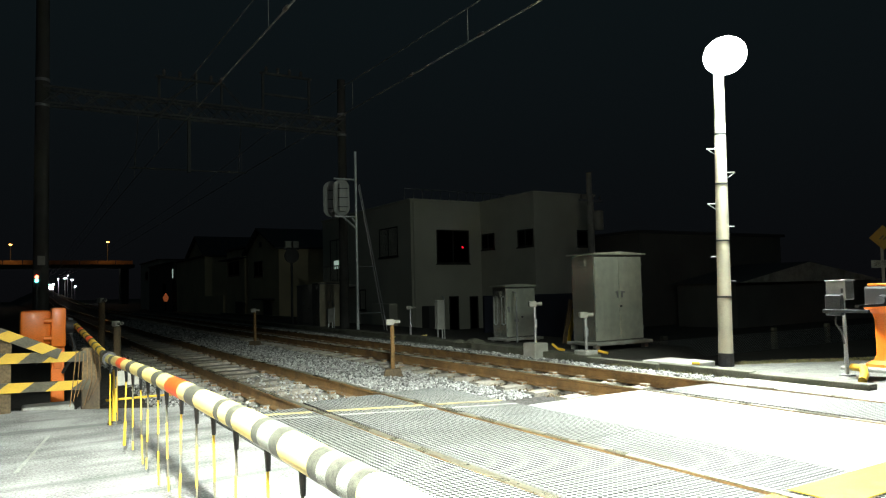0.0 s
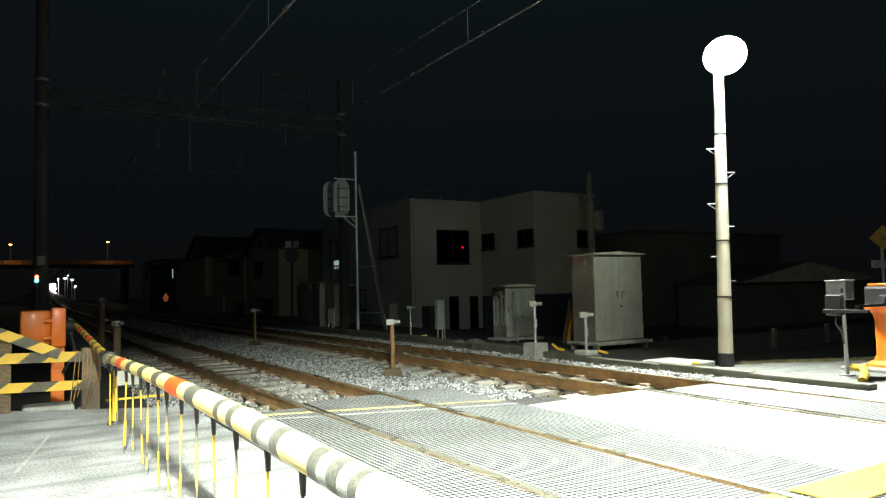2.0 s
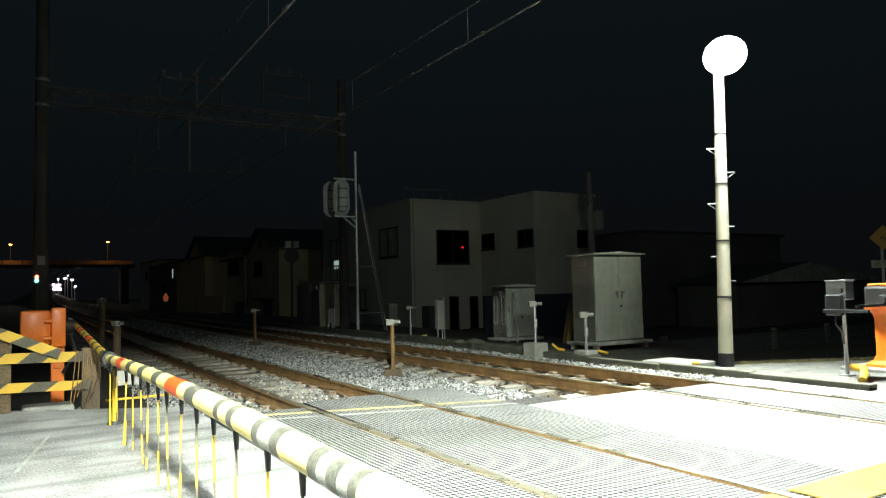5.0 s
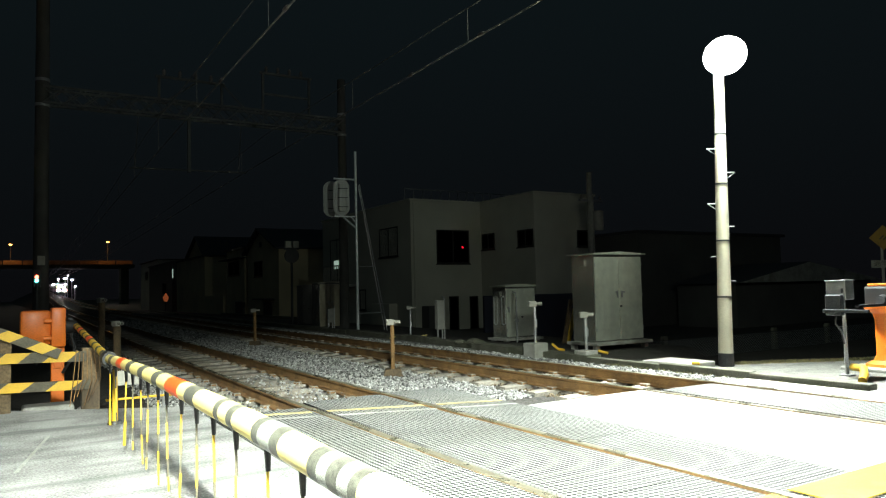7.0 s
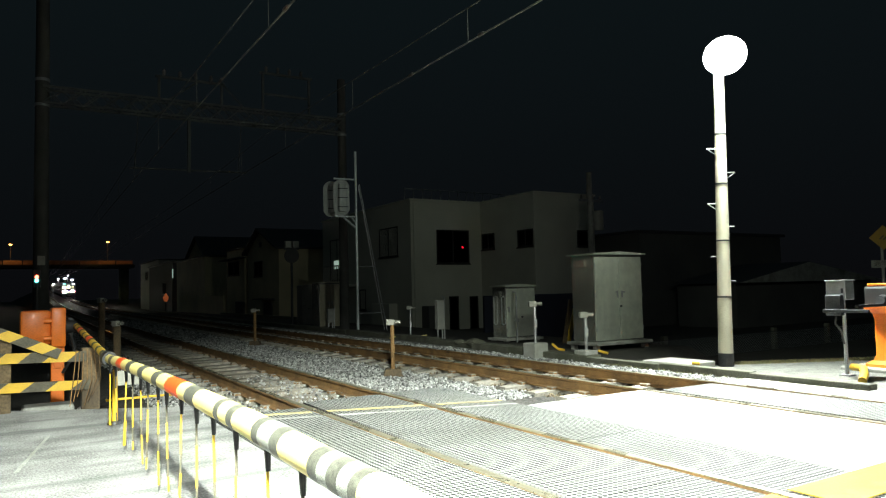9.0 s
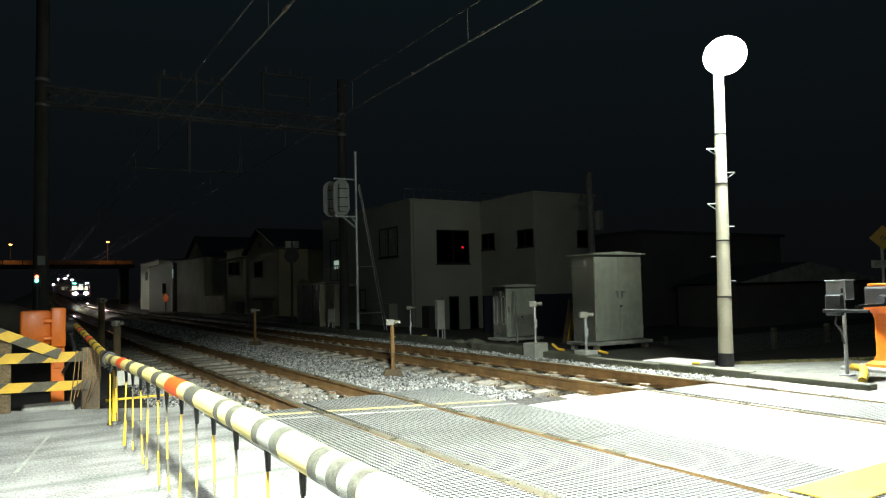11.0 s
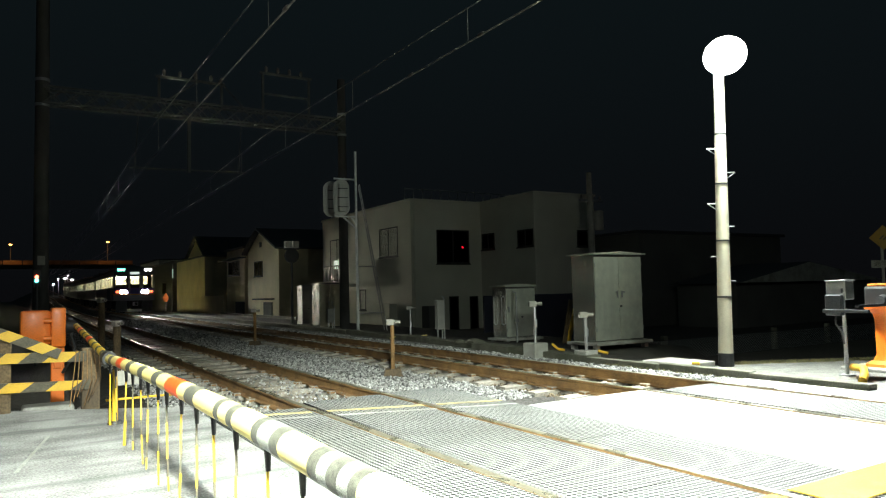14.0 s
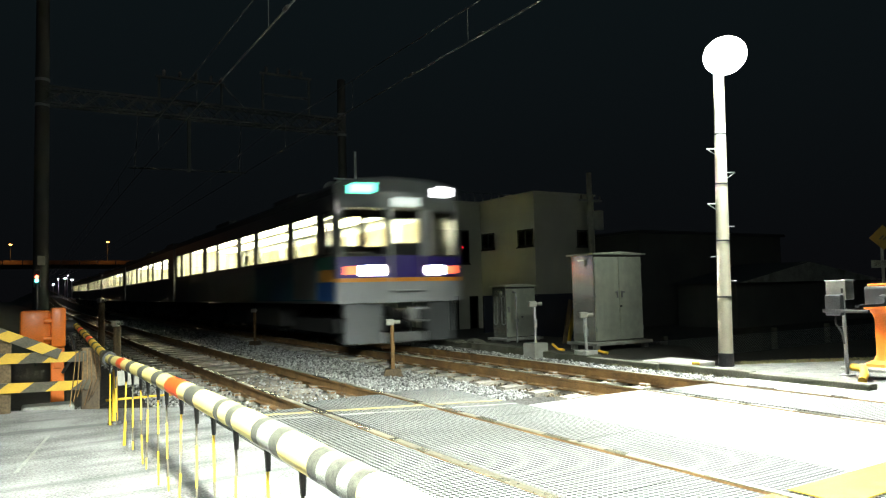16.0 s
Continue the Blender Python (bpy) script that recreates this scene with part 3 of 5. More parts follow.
    lockb = rod((w * 0.52, -0.014, h * 0.40), (w * 0.52, -0.04, h * 0.40), 0.02, None, 12)
    part("padlock", lockb, M_BLACK, c)
    part("roof", extrude_y([(-roof, h - 0.005), (w + roof, h - 0.005), (w + roof, h + 0.02), (w / 2, h + 0.055), (-roof, h + 0.02)], -roof, d + roof), mat, c, "low-pitched overhanging steel roof")
    part("vent_hood", box(-0.035, 0.0, d * 0.35, d * 0.7, h - 0.22, h - 0.10, 0.01), side, c, "small vent hood")
    part("plinth", box(-0.10, w + 0.13, -0.12, d + 0.1, -0.06, -0.002, 0.01), M_CONC, c, "concrete plinth slab")
    for fx in (-0.05, w - 0.02):
        for fy in (-0.05, d - 0.06):
            part("foot", box(fx, fx + 0.1, fy, fy + 0.1, -0.06 - feet, -0.062, 0.006), M_CONC, c)
    return c


cabinet(9.35, 9.88, 0.115, 1.25, 0.62, 1.66, "tall brushed stainless relay cabinet with double doors on a plinth")
cabinet(9.53, 12.93, 0.05, 0.83, 0.52, 1.16, "short stainless relay cabinet beside the channel", 0.05, 1, 0.3)
cabinet(9.22, 23.5, -0.04, 0.80, 0.7, 1.56, "beige metal relay cabinet beside the signal post", 0.04, 2, 0.3, M_BEIGEBOX, M_INOX_SIDE)
cabinet(9.72, 26.6, -0.04, 0.50, 0.6, 1.50, "narrow cream metal cabinet beside the rails", 0.04, 1, 0.3, M_WHITEBOX, M_WHITEBOX)

# grab bars on the short cabinet's side, a thin red pole, and a conduit post
gb = thing("grab_bar", 9.53, 12.93, 0.05, 0, "pair of upright steel grab bars on the short cabinet", "grab bar")
for y in (0.10, 0.40):
    part("bar", tube([(-0.001, y, 0.30), (-0.05, y, 0.32), (-0.05, y, 0.92), (-0.001, y, 0.94)], 0.014, 8), M_STEEL, gb, "", True)
solo("marker_pole", rod((10.75, 11.9, -0.4), (10.75, 11.9, 1.15), 0.018, None, 10), M_RUST, "thin reddish marker pole by the planks", "pole", smooth=True)
short = thing("conduit_post", 9.36, 12.72, -0.03, 0, "galvanised conduit post in front of the short cabinet", "conduit")
part("pipe", tube([(0.3, 0.0, -0.1), (0.3, 0.0, 0.95), (0.36, 0.1, 1.1), (0.36, 0.22, 1.12)], 0.02, 8), M_STEEL, short, "", True)
part("clamp", box(0.26, 0.34, -0.03, 0.03, 0.45, 0.52, 0.006), M_STEEL, short)

# two planks left leaning
for k, (dx, lean) in enumerate(((0, 0.24), (0.11, 0.30))):
    pl = solo("plank", box(-0.05, 0.05, -0.018, 0.018, 0, 0.98 + 0.08 * k, 0.004), M_YELLOW if k else M_WOODPOST, "weathered yellow plank leaning by the cabinets", "plank", "leaning planks")
    pl.matrix_basis = pose(10.18 + dx, 11.75, -0.06, 0, math.degrees(lean), 0)

# ---- detector posts: small boxed sensors with a tube lens ----


def detector(x, y, z0, height, rz, label, post=M_STEEL, r=0.026, box_mat=M_WHITEBOX, base=True):
    d = thing("obstacle_detector", x, y, z0, rz, label, "sensor", "obstacle detectors")
    part("post", rod((0, 0, 0), (0, 0, height), r, None, 14), post, d, "", True)
    b = part("sensor_box", box(-0.10, 0.03, -0.05, 0.05, height, height + 0.10, 0.012), box_mat, d, "off-white weatherproof box")
    part("lens_tube", rod((0.03, -0.0, height + 0.05), (0.13, 0.0, height + 0.05), 0.026, 0.032, 16), box_mat, b, "", True)
    part("lens", rod((0.127, 0, height + 0.05), (0.1315, 0, height + 0.05), 0.020, None, 14), M_BLACK, b, "dark glass lens")
    part("clamp", box(-0.02, 0.035, -0.035, 0.035, height * 0.42, height * 0.42 + 0.14, 0.008), post, d)
    if base:
        bm = bmesh.new()
        bmesh.ops.create_cone(bm, cap_ends=True, segments=4, radius1=0.24, radius2=0.17, depth=0.16, matrix=Matrix.Translation((0, 0, 0.0)) @ Matrix.Rotation(0.7, 4, "Z"))
        part("footing", bm, M_WOODPOST if post is M_RUST else M_CONC, d, "rough stained footing")
    return d


detector(5.28, 10.29, -0.16, 0.78, -20, "rusty detector post with a cream sensor in the stone strip", M_RUST, 0.032)
detector(5.62, 19.06, -0.16, 0.85, -20, "dark detector post between the two tracks", M_RUST, 0.04)
detector(7.76, 9.70, 0.22, 0.62, -25, "slim galvanised detector post on a concrete footing", base=False)
detector(7.99, 8.68, 0.14, 0.52, -25, "short galvanised detector post beside the tall cabinet", base=False)
detector(1.62, 13.97, -0.42, 1.08, -60, "brown detector post beside the near track", M_WOODPOST, 0.065)
detector(1.62, 16.55, -0.42, 1.50, -60, "tall brown detector post beside the near track", M_WOODPOST, 0.065)
detector(8.85, 16.2, -0.1, 0.78, -25, "galvanised detector post by the house", M_STEEL, 0.03)

# low terminal boxes by the channel
for x, y, h, lab in ((8.75, 14.55, 0.98, "grey upright terminal box beside the channel"), (8.6, 21.0, 0.72, "small grey terminal box by the signal post")):
    t = thing("terminal_box", x, y, -0.05, 8, lab, "terminal box", "terminal boxes")
    part("housing", box(-0.11, 0.11, -0.06, 0.06, 0.28, h, 0.02), M_GREYBOX, t)
    part("leg", rod((-0.07, 0, -0.1), (-0.07, 0, 0.29), 0.022, None, 8), M_STEEL, t)
    part("leg", rod((0.07, 0, -0.1), (0.07, 0, 0.29), 0.022, None, 8), M_STEEL, t)
    part("conduit", tube([(0.14, 0, -0.1), (0.14, 0, h + 0.05), (0.08, 0, h + 0.10)], 0.018, 8), M_STEEL, t)

# yellow cable ducts and a slack hose
for pts, lab in (([(7.9, 9.42, 0.2), (7.94, 9.32, 0.12), (7.97, 9.2, 0.11)], "yellow cable duct rising from the channel"),
                 ([(8.1, 8.52, 0.13), (8.13, 8.45, 0.11), (8.16, 8.37, 0.095)], "yellow cable duct beside the short post"),
                 ([(7.88, 6.50, 0.10), (7.91, 6.45, 0.10), (7.93, 6.41, 0.095)], "yellow cable end on the channel")):
    solo("cable_duct", tube(pts, 0.022, 8), M_YELLOW, lab, "cable", "cable ducts", smooth=True)
solo("hose", tube([(8.1, 15.9, 0.0), (8.2, 15.7, 0.06), (8.25, 15.2, 0.0), (8.3, 14.9, 0.05), (8.5, 14.75, 0.1)], 0.022, 8), M_YELLOW_PALE, "slack pale cable lying on the channel", "cable", smooth=True)

# ---- near barrier: machine, arm with banded sleeve and hanging rods ----
mach = thing("barrier_machine", 0.36, 10.9, -0.1, 0, "orange enamelled barrier machine behind the striped fence", "barrier machine", "barrier machines")
part("pedestal", box(0.09, 0.25, -0.08, 0.12, -0.3, 0.68, 0.012), M_ORANGE, mach, "orange pedestal")
bodyp = part("gear_case", box(-0.27, 0.09, -0.14, 0.24, 0.67, 1.13, 0.04), M_ORANGE, mach, "rounded orange gear case", True)
part("front_plate", box(0.085, 0.26, -0.18, 0.26, 0.64, 1.16, 0.025), M_ORANGE, mach, "orange cover plate", True)
for z in (0.76, 0.99):
    part("hinge_lug", rod((0.0, -0.17, z), (0.09, -0.17, z), 0.032, None, 12), M_ORANGE, bodyp, "", True)
part("inspection_lid", box(0.12, 0.22, -0.095, -0.08, 0.35, 0.44, 0.01), M_ORANGE, mach)
part("shaft_hub", rod((0.26, 0.02, 0.90), (0.40, 0.02, 0.90), 0.10, 0.07, 18), M_BLACK, mach, "greasy black drive hub", True)
part("counterweight", box(0.29, 0.36, 0.02, 0.45, 0.78, 1.02, 0.02), M_DARKMETAL, mach, "dark counterweight")
cb = tube([(0.32, -0.1, 0.8), (0.36, -0.25, 0.62), (0.30, -0.3, 0.45), (0.22, -0.2, 0.3)], 0.02, 8)
part("cable", cb, M_BLACK, mach, "", True)

arm = thing("crossing_barrier", 0.75, 10.9, 0.80, 0, "lowered barrier arm with yellow, grey and red bands", "crossing barrier")


def arm_z(y):
    """Height of the arm's axis at y: the thin root slopes down to the joint, the thick sleeve rises a little and sags."""
    if y > 7.1:
        return 0.625 + (y - 7.1) * 0.0475
    return 0.625 + 0.075 * (1 - ((y - 2.6) / 4.5) ** 2) if y > 2.6 else 0.70 - 0.012 * (2.6 - y)


def arm_piece(name, y0, y1, r0, r1, mat, label=""):
    a = Vector((0, y0 - 10.9, arm_z(y0) - 0.80))
    b = Vector((0, y1 - 10.9, arm_z(y1) - 0.80))
    return part(name, rod(a, b, r0, r1, 24), mat, arm, label, True)


# thin root, in short bands
y, k = 10.95, 0
while y > 7.02:
    e = max(7.0, y - (0.26 if k % 2 == 0 else 0.14))
    mt = M_BLACKPAINT if k % 2 else (M_RED if k in (4, 10) else M_YELLOW)
    arm_piece("root_band", y, e, 0.037, 0.037, mt)
    y, k = e, k + 1
arm_piece("joint_cap", 7.18, 6.98, 0.062, 0.062, M_BLACK, "black joint cap")
# thick sleeve: edges of the bands along the arm
SLEEVE = [(6.98, "y"), (6.72, "g"), (6.55, "y"), (6.2, "r"), (5.92, "y"), (5.62, "g"), (5.42, "y"), (5.05, "g"), (4.86, "y"), (4.5, "g"), (4.33, "y"),
          (4.07, "r"), (3.74, "y"), (3.56, "g"), (3.36, "y"), (2.98, "g"), (2.91, "y"), (2.78, "g"), (2.70, "y"), (2.44, "g"), (2.37, "s"), (2.24, "g"), (2.16, "y"),
          (1.90, "g"), (1.83, "s"), (1.76, "g"), (1.69, "s"), (1.62, "g"), (1.57, "y"), (1.2, "g"), (1.1, "y"), (0.7, "g"), (0.5, "y"), (0.0, "g"), (-0.3, "y"), (-1.0, "")]
M_SPECKLE = surf("speckled_reflective_band", (0.13, 0.135, 0.115), 0.5, 0, 0.6, 260, 600, 0.3, 0.001, tint=(0.26, 0.27, 0.235))
KINDS = {"y": (M_YELLOW_PALE, 0.045), "g": (M_BANDGREY, 0.0462), "r": (M_RED, 0.0462), "s": (M_SPECKLE, 0.0458)}
for (y0, k), (y1, _) in zip(SLEEVE, SLEEVE[1:]):
    g0, g1 = (0.0018 * (7.0 - yy) - 0.0045 for yy in (y0, y1))
    arm_piece("sleeve_band", y0, y1, KINDS[k][1] + g0, KINDS[k][1] + g1, KINDS[k][0])

ROD_TOPS = [6.95, 6.55, 5.92, 5.57, 5.2, 4.9, 4.53, 4.26, 3.85, 3.5, 3.17, 2.81, 2.41, 2.07, 1.72, 1.3]
for k, y in enumerate(ROD_TOPS):
    z = arm_z(y) - 0.80 - 0.043
    end = -0.80 + 0.05 + 0.03 * (k % 2)
    sway = 0.02 * math.sin(k * 2.1)
    rd = part("hanging_rod", rod((0, y - 10.9, z + 0.01), (0.002, y - 10.9, z - 0.085), 0.014, 0.009, 10), M_BLACK, arm, "black rubber clip", True)
    steps = [z - 0.085]
    while steps[-1] > end + 0.05:
        steps.append(max(end, steps[-1] - (0.20 if (len(steps) + k) % 2 else 0.10)))
    for n, (a, b) in enumerate(zip(steps, steps[1:])):
        u0, u1 = (z - a) / 0.7, (z - b) / 0.7
        w = 0.010 if (k in (0, 2) and n > 1) else 0.0055
        part("rod_band", rod((sway * u0 * u0, y - 10.9, a), (sway * u1 * u1, y - 10.9 + 0.01 * math.sin(k), b), w, None, 8), M_YELLOW if (n + k) % 2 == 0 or k in (0, 2) and n < 4 else M_BLACKPAINT, rd, "", True)

# ---- striped guard fence beside the near road edge ----
gf = thing("guard_fence", 0, 8.75, 0, 0, "timber guard fence with black and yellow striped boards", "fence")


def striped_board(name, x0, z0, x1, z1, h, t, y, stripes, lean, parent):
    """A board from (x0, z0) to (x1, z1) cut into slanting black and yellow stripes."""
    d = Vector((x1 - x0, 0, z1 - z0))
    L = d.length
    ang = math.atan2(d.z, d.x)
    bm = bmesh.new()
    bounds = [0.0] + [L * (k + 0.4) / stripes for k in range(stripes)] + [L]
    for k, (a, b) in enumerate(zip(bounds, bounds[1:])):
        sa, sb = (0 if k == 0 else lean), (0 if b == L else lean)
        pts = [(a - sa, -h / 2), (b - sb, -h / 2), (b + sb, h / 2), (a + sa, h / 2)]
        lo = [bm.verts.new((px, -t / 2, pz)) for px, pz in pts]
        hi = [bm.verts.new((px, t / 2, pz)) for px, pz in pts]
        fs = [bm.faces.new(lo), bm.faces.new(hi[::-1])] + [bm.faces.new((lo[i], hi[i], hi[(i + 1) % 4], lo[(i + 1) % 4])) for i in range(4)]
        for fc in fs:
            fc.material_index = k % 2
    bmesh.ops.remove_doubles(bm, verts=bm.verts[:], dist=0.0005)
    ob = part(name, bm, [M_BLACKPAINT, M_YELLOW], parent, "board with black and yellow stripes")
    ob.matrix_basis = Matrix.Translation((x0, y, z0)) @ Matrix.Rotation(-ang, 4, "Y")


striped_board("board", -1.1, 0.60, 0.70, 0.545, 0.108, 0.035, -0.07, 8, 0.06, gf)
striped_board("board", -1.1, 0.30, 0.74, 0.235, 0.10, 0.035, -0.07, 8, 0.06, gf)
striped_board("board", -0.16, 0.86, 0.44, 0.585, 0.108, 0.035, -0.112, 4, 0.05, gf)
striped_board("board", -1.2, 0.66, -0.16, 0.86, 0.108, 0.035, -0.112, 5, -0.05, gf)
part("post", box(0.66, 0.84, -0.05, 0.11, -0.4, 0.63, 0.015), M_WOODPOST, gf, "weathered timber post")
part("post", box(-0.16, 0.0, -0.05, 0.10, -0.4, 0.84, 0.015), M_WOODPOST, gf, "weathered timber post")
part("post", box(-1.2, -1.05, -0.05, 0.10, -0.4, 0.70, 0.015), M_WOODPOST, gf, "weathered timber post")
for k in range(7):
    x = 0.60 + 0.035 * k
    part("stay_wire", tube([(x, -0.10, 0.62 - 0.02 * (k % 3)), (x - 0.03 + 0.01 * k, -0.13, 0.3), (x - 0.06, -0.11, 0.02 + 0.05 * (k % 4))], 0.005, 5), M_RUST, gf)
# old timbers and rubble behind the fence
for k, (x, y, w, rz) in enumerate(((-0.4, 9.3, 1.3, 4), (0.35, 9.6, 0.9, -14), (-0.9, 10.0, 1.1, 12))):
    tb = solo("old_timber", box(-w / 2, w / 2, -0.09, 0.09, 0, 0.14, 0.02), M_WOODPOST, "old weathered timber lying behind the fence", "timber", "old timbers")
    tb.matrix_basis = pose(x, y, -0.32, 0, 4 * (k - 1), rz)
me = stones(260, lambda n: np.column_stack([rng.uniform(-1.2, 1.0, n), rng.uniform(8.9, 10.6, n), rng.uniform(-0.36, -0.3, n)]), 0.05)
me.materials.append(M_STONE)
tagged(new("rubble", me), "loose stone rubble behind the guard fence", "rubble", kind="stuff")
solo("kerb_block", box(0.1, 0.62, 9.15, 9.5, -0.42, -0.02, 0.03), M_CONC, "old pale concrete kerb block behind the fence", "kerb block")
sb = thing("sign_plate", 0.98, 8.55, -0.05, 0, "small blank pale plate on a low rail", "plate")
part("plate", box(0, 0.24, -0.01, 0.01, 0.26, 0.42, 0.006), M_WHITEBOX, sb)
part("rail", box(-0.1, 0.6, -0.015, 0.015, 0.10, 0.125, 0.006), M_YELLOW, sb, "low yellow rail")
for x in (0.0, 0.5):
    part("leg", rod((x, 0.015, -0.3), (x, 0.015, 0.3), 0.02, None, 8), M_STEEL, sb)
yp = thing("delineator_post", 0.83, 7.3, 0, 0, "yellow delineator post standing under the barrier arm", "post")
part("shaft", rod((0, 0, -0.01), (0.0, 0, 0.5), 0.028, 0.02, 12), M_YELLOW, yp, "", True)
part("base", rod((0, 0, -0.01), (0, 0, 0.03), 0.07, 0.06, 16), M_BLACK, yp, "black rubber base", True)

# ---- far side: second machine, instrument box, signs ----
m2 = thing("barrier_machine", 9.94, 4.97, 0.02, 0, "orange barrier machine on a concrete block beyond the tracks", "barrier machine", "barrier machines")
bm = bmesh.new()
prof = [(0.26, 0.0), (0.25, 0.035), (0.17, 0.08), (0.14, 0.16), (0.14, 0.62), (0.16, 0.70), (0.24, 0.76), (0.25, 0.80)]
rings = []
for r, z in prof:
    rings.append([bm.verts.new((r * math.copysign(abs(math.cos(a)) ** 0.5, math.cos(a)), r * math.copysign(abs(math.sin(a)) ** 0.5, math.sin(a)), z)) for a in [2 * math.pi * (k + 0.5) / 24 for k in range(24)]])
for a, b in zip(rings, rings[1:]):
    for k in range(24):
        bm.faces.new((a[k], a[(k + 1) % 24], b[(k + 1) % 24], b[k]))
bm.faces.new(rings[0][::-1])
bm.faces.new(rings[-1])
part("pedestal", bm, M_ORANGE, m2, "flared orange pedestal", True)
case = part("gear_case", box(-0.20, 0.30, -0.2, 0.2, 0.80, 1.06, 0.03), M_BLACK, m2, "black mechanism case")
part("cover", box(-0.16, 0.26, -0.17, 0.17, 1.062, 1.10, 0.012), M_ORANGE, m2, "orange cover")
part("side_hub", rod((-0.20, -0.05, 0.88), (-0.29, -0.05, 0.88), 0.075, 0.06, 18), M_DARKMETAL, case, "", True)
for k in range(3):
    part("bolt", rod((-0.10 + 0.12 * k, -0.12, 1.10), (-0.10 + 0.12 * k, -0.12, 1.13), 0.03, None, 8), M_STEEL, m2)
part("bracket_arm", box(-0.85, -0.19, -0.08, -0.03, 0.80, 0.835, 0.006), M_DARKMETAL, m2, "dark bracket arm")
solo("concrete_block", box(9.52, 10.4, 4.66, 5.42, -0.3, 0.02, 0.02), M_CONC, "pale concrete block under the orange machine", "concrete block")
ib = thing("instrument_box", 8.98, 5.02, -0.03, 0, "grey instrument boxes on a slim steel post", "instrument box")
part("post", rod((0, 0, -0.1), (0, 0, 1.0), 0.024, None, 12), M_STEEL, ib, "", True)
part("base_plate", box(-0.07, 0.07, -0.07, 0.07, -0.005, 0.02, 0.004), M_STEEL, ib)
ub = part("upper_box", box(-0.10, 0.10, -0.09, 0.16, 0.955, 1.19, 0.012), M_STEEL, ib, "galvanised upper box")
part("lid", box(-0.112, 0.112, -0.102, 0.172, 1.19, 1.205, 0.005), M_STEEL, ub)
part("latch", box(-0.112, -0.1, -0.06, -0.035, 1.04, 1.10, 0.004), M_DARKMETAL, ub)
lb = part("lower_box", box(-0.20, -0.11, -0.073, 0.123, 0.76, 1.02, 0.012), M_DARKMETAL, ib, "dark lower box")
part("cable", tube([(-0.15, 0.02, 0.765), (-0.15, 0.03, 0.66), (-0.06, 0.01, 0.56), (-0.03, 0.0, 0.40)], 0.012, 8), M_BLACK, lb, "", True)
part("crossbar", box(-0.23, -0.19, -0.42, 0.14, 0.80, 0.84, 0.006), M_DARKMETAL, ib, "dark crossbar")
part("clamp", box(-0.19, 0.03, -0.03, 0.03, 0.79, 0.85, 0.006), M_STEEL, ib)
solo("guard_pipe", tube([(8.2, 4.42, 0.03), (8.5, 4.55, 0.07), (8.72, 4.68, 0.11), (8.8, 4.85, 0.11)], 0.045, 12), M_YELLOW, "yellow guard pipe bent round the kerb", "pipe", smooth=True)
sg = thing("warning_sign", 18.88, 9.5, 0, 0, "yellow diamond warning sign above a white name plate", "road sign")
part("pole", rod((0, 0, -0.6), (0, 0, 2.4), 0.035, None, 12), M_WHITEBOX, sg, "white painted pole", True)
dm = box(-0.225, 0.225, -0.008, 0.008, -0.225, 0.225, 0.0)
# Darker than yellow_paint: the far sign's dim light is put into the colour.
dob = part("diamond", dm, surf("dim_sign_yellow", (0.30, 0.18, 0.02), 0.6, 0, 0.15, 6, 60, 0.05, 0.001), sg, "yellow diamond plate")
dob.matrix_basis = Matrix.Translation((0.0, -0.05, 2.23)) @ Matrix.Rotation(radians(-50), 4, "Z") @ Matrix.Rotation(radians(45), 4, "Y")
pic = box(-0.05, -0.01, -0.014, -0.0085, -0.09, 0.04, 0.0)
box(0.02, 0.06, -0.014, -0.0085, -0.05, 0.08, 0.0, pic)
pob = part("pictogram", pic, M_BLACKPAINT, dob, "black pictogram")
plate = part("name_plate", box(-0.30, 0.30, -0.008, 0.008, -0.095, 0.095, 0.004), M_WHITEBOX, sg, "white plate with black characters")
plate.matrix_basis = Matrix.Translation((0.0, -0.05, 1.56)) @ Matrix.Rotation(radians(-50), 4, "Z")
fc = bpy.data.curves.new("lettering", "FONT")
fc.body, fc.size, fc.align_x, fc.align_y, fc.extrude = "\u901a\u5b66\u8def", 0.17, "CENTER", "CENTER", 0.001
fc.materials.append(M_BLACKPAINT)
fo = new("lettering", fc)
fo.parent = plate
fo.matrix_basis = Matrix.Translation((0, -0.0105, 0)) @ Matrix.Rotation(radians(90), 4, "X")

# ---- signal post with two oval heads seen from behind ----
sp = thing("railway_signal", 9.0, 19.8, -0.1, 0, "railway signal post with two grey oval heads turned away", "signal")
part("post", rod((0, 0, -0.2), (0, 0, 5.6), 0.045, 0.04, 14), M_GALV_LIT, sp, "slim galvanised post", True)
for k, (x, y) in enumerate(((-0.43, 0.12), (-0.56, 0.60))):
    bm = bmesh.new()
    out = []
    for i in range(32):
        a = 2 * math.pi * i / 32
        out.append((0.25 * math.cos(a), 0.25 * math.sin(a) + (0.31 if math.sin(a) > 0 else -0.31)))
    lo = [bm.verts.new((px, -0.012, pz)) for px, pz in out]
    hi = [bm.verts.new((px, 0.012, pz)) for px, pz in out]
    bm.faces.new(lo)
    bm.faces.new(hi[::-1])
    for i in range(32):
        j = (i + 1) % 32
        bm.faces.new((lo[i], hi[i], hi[j], lo[j]))
    hd = part("backboard", bm, M_SIGNAL, sp, "pale grey oval backboard")
    hd.matrix_basis = Matrix.Translation((x, y, 4.17)) @ Matrix.Rotation(radians(-14), 4, "Z")
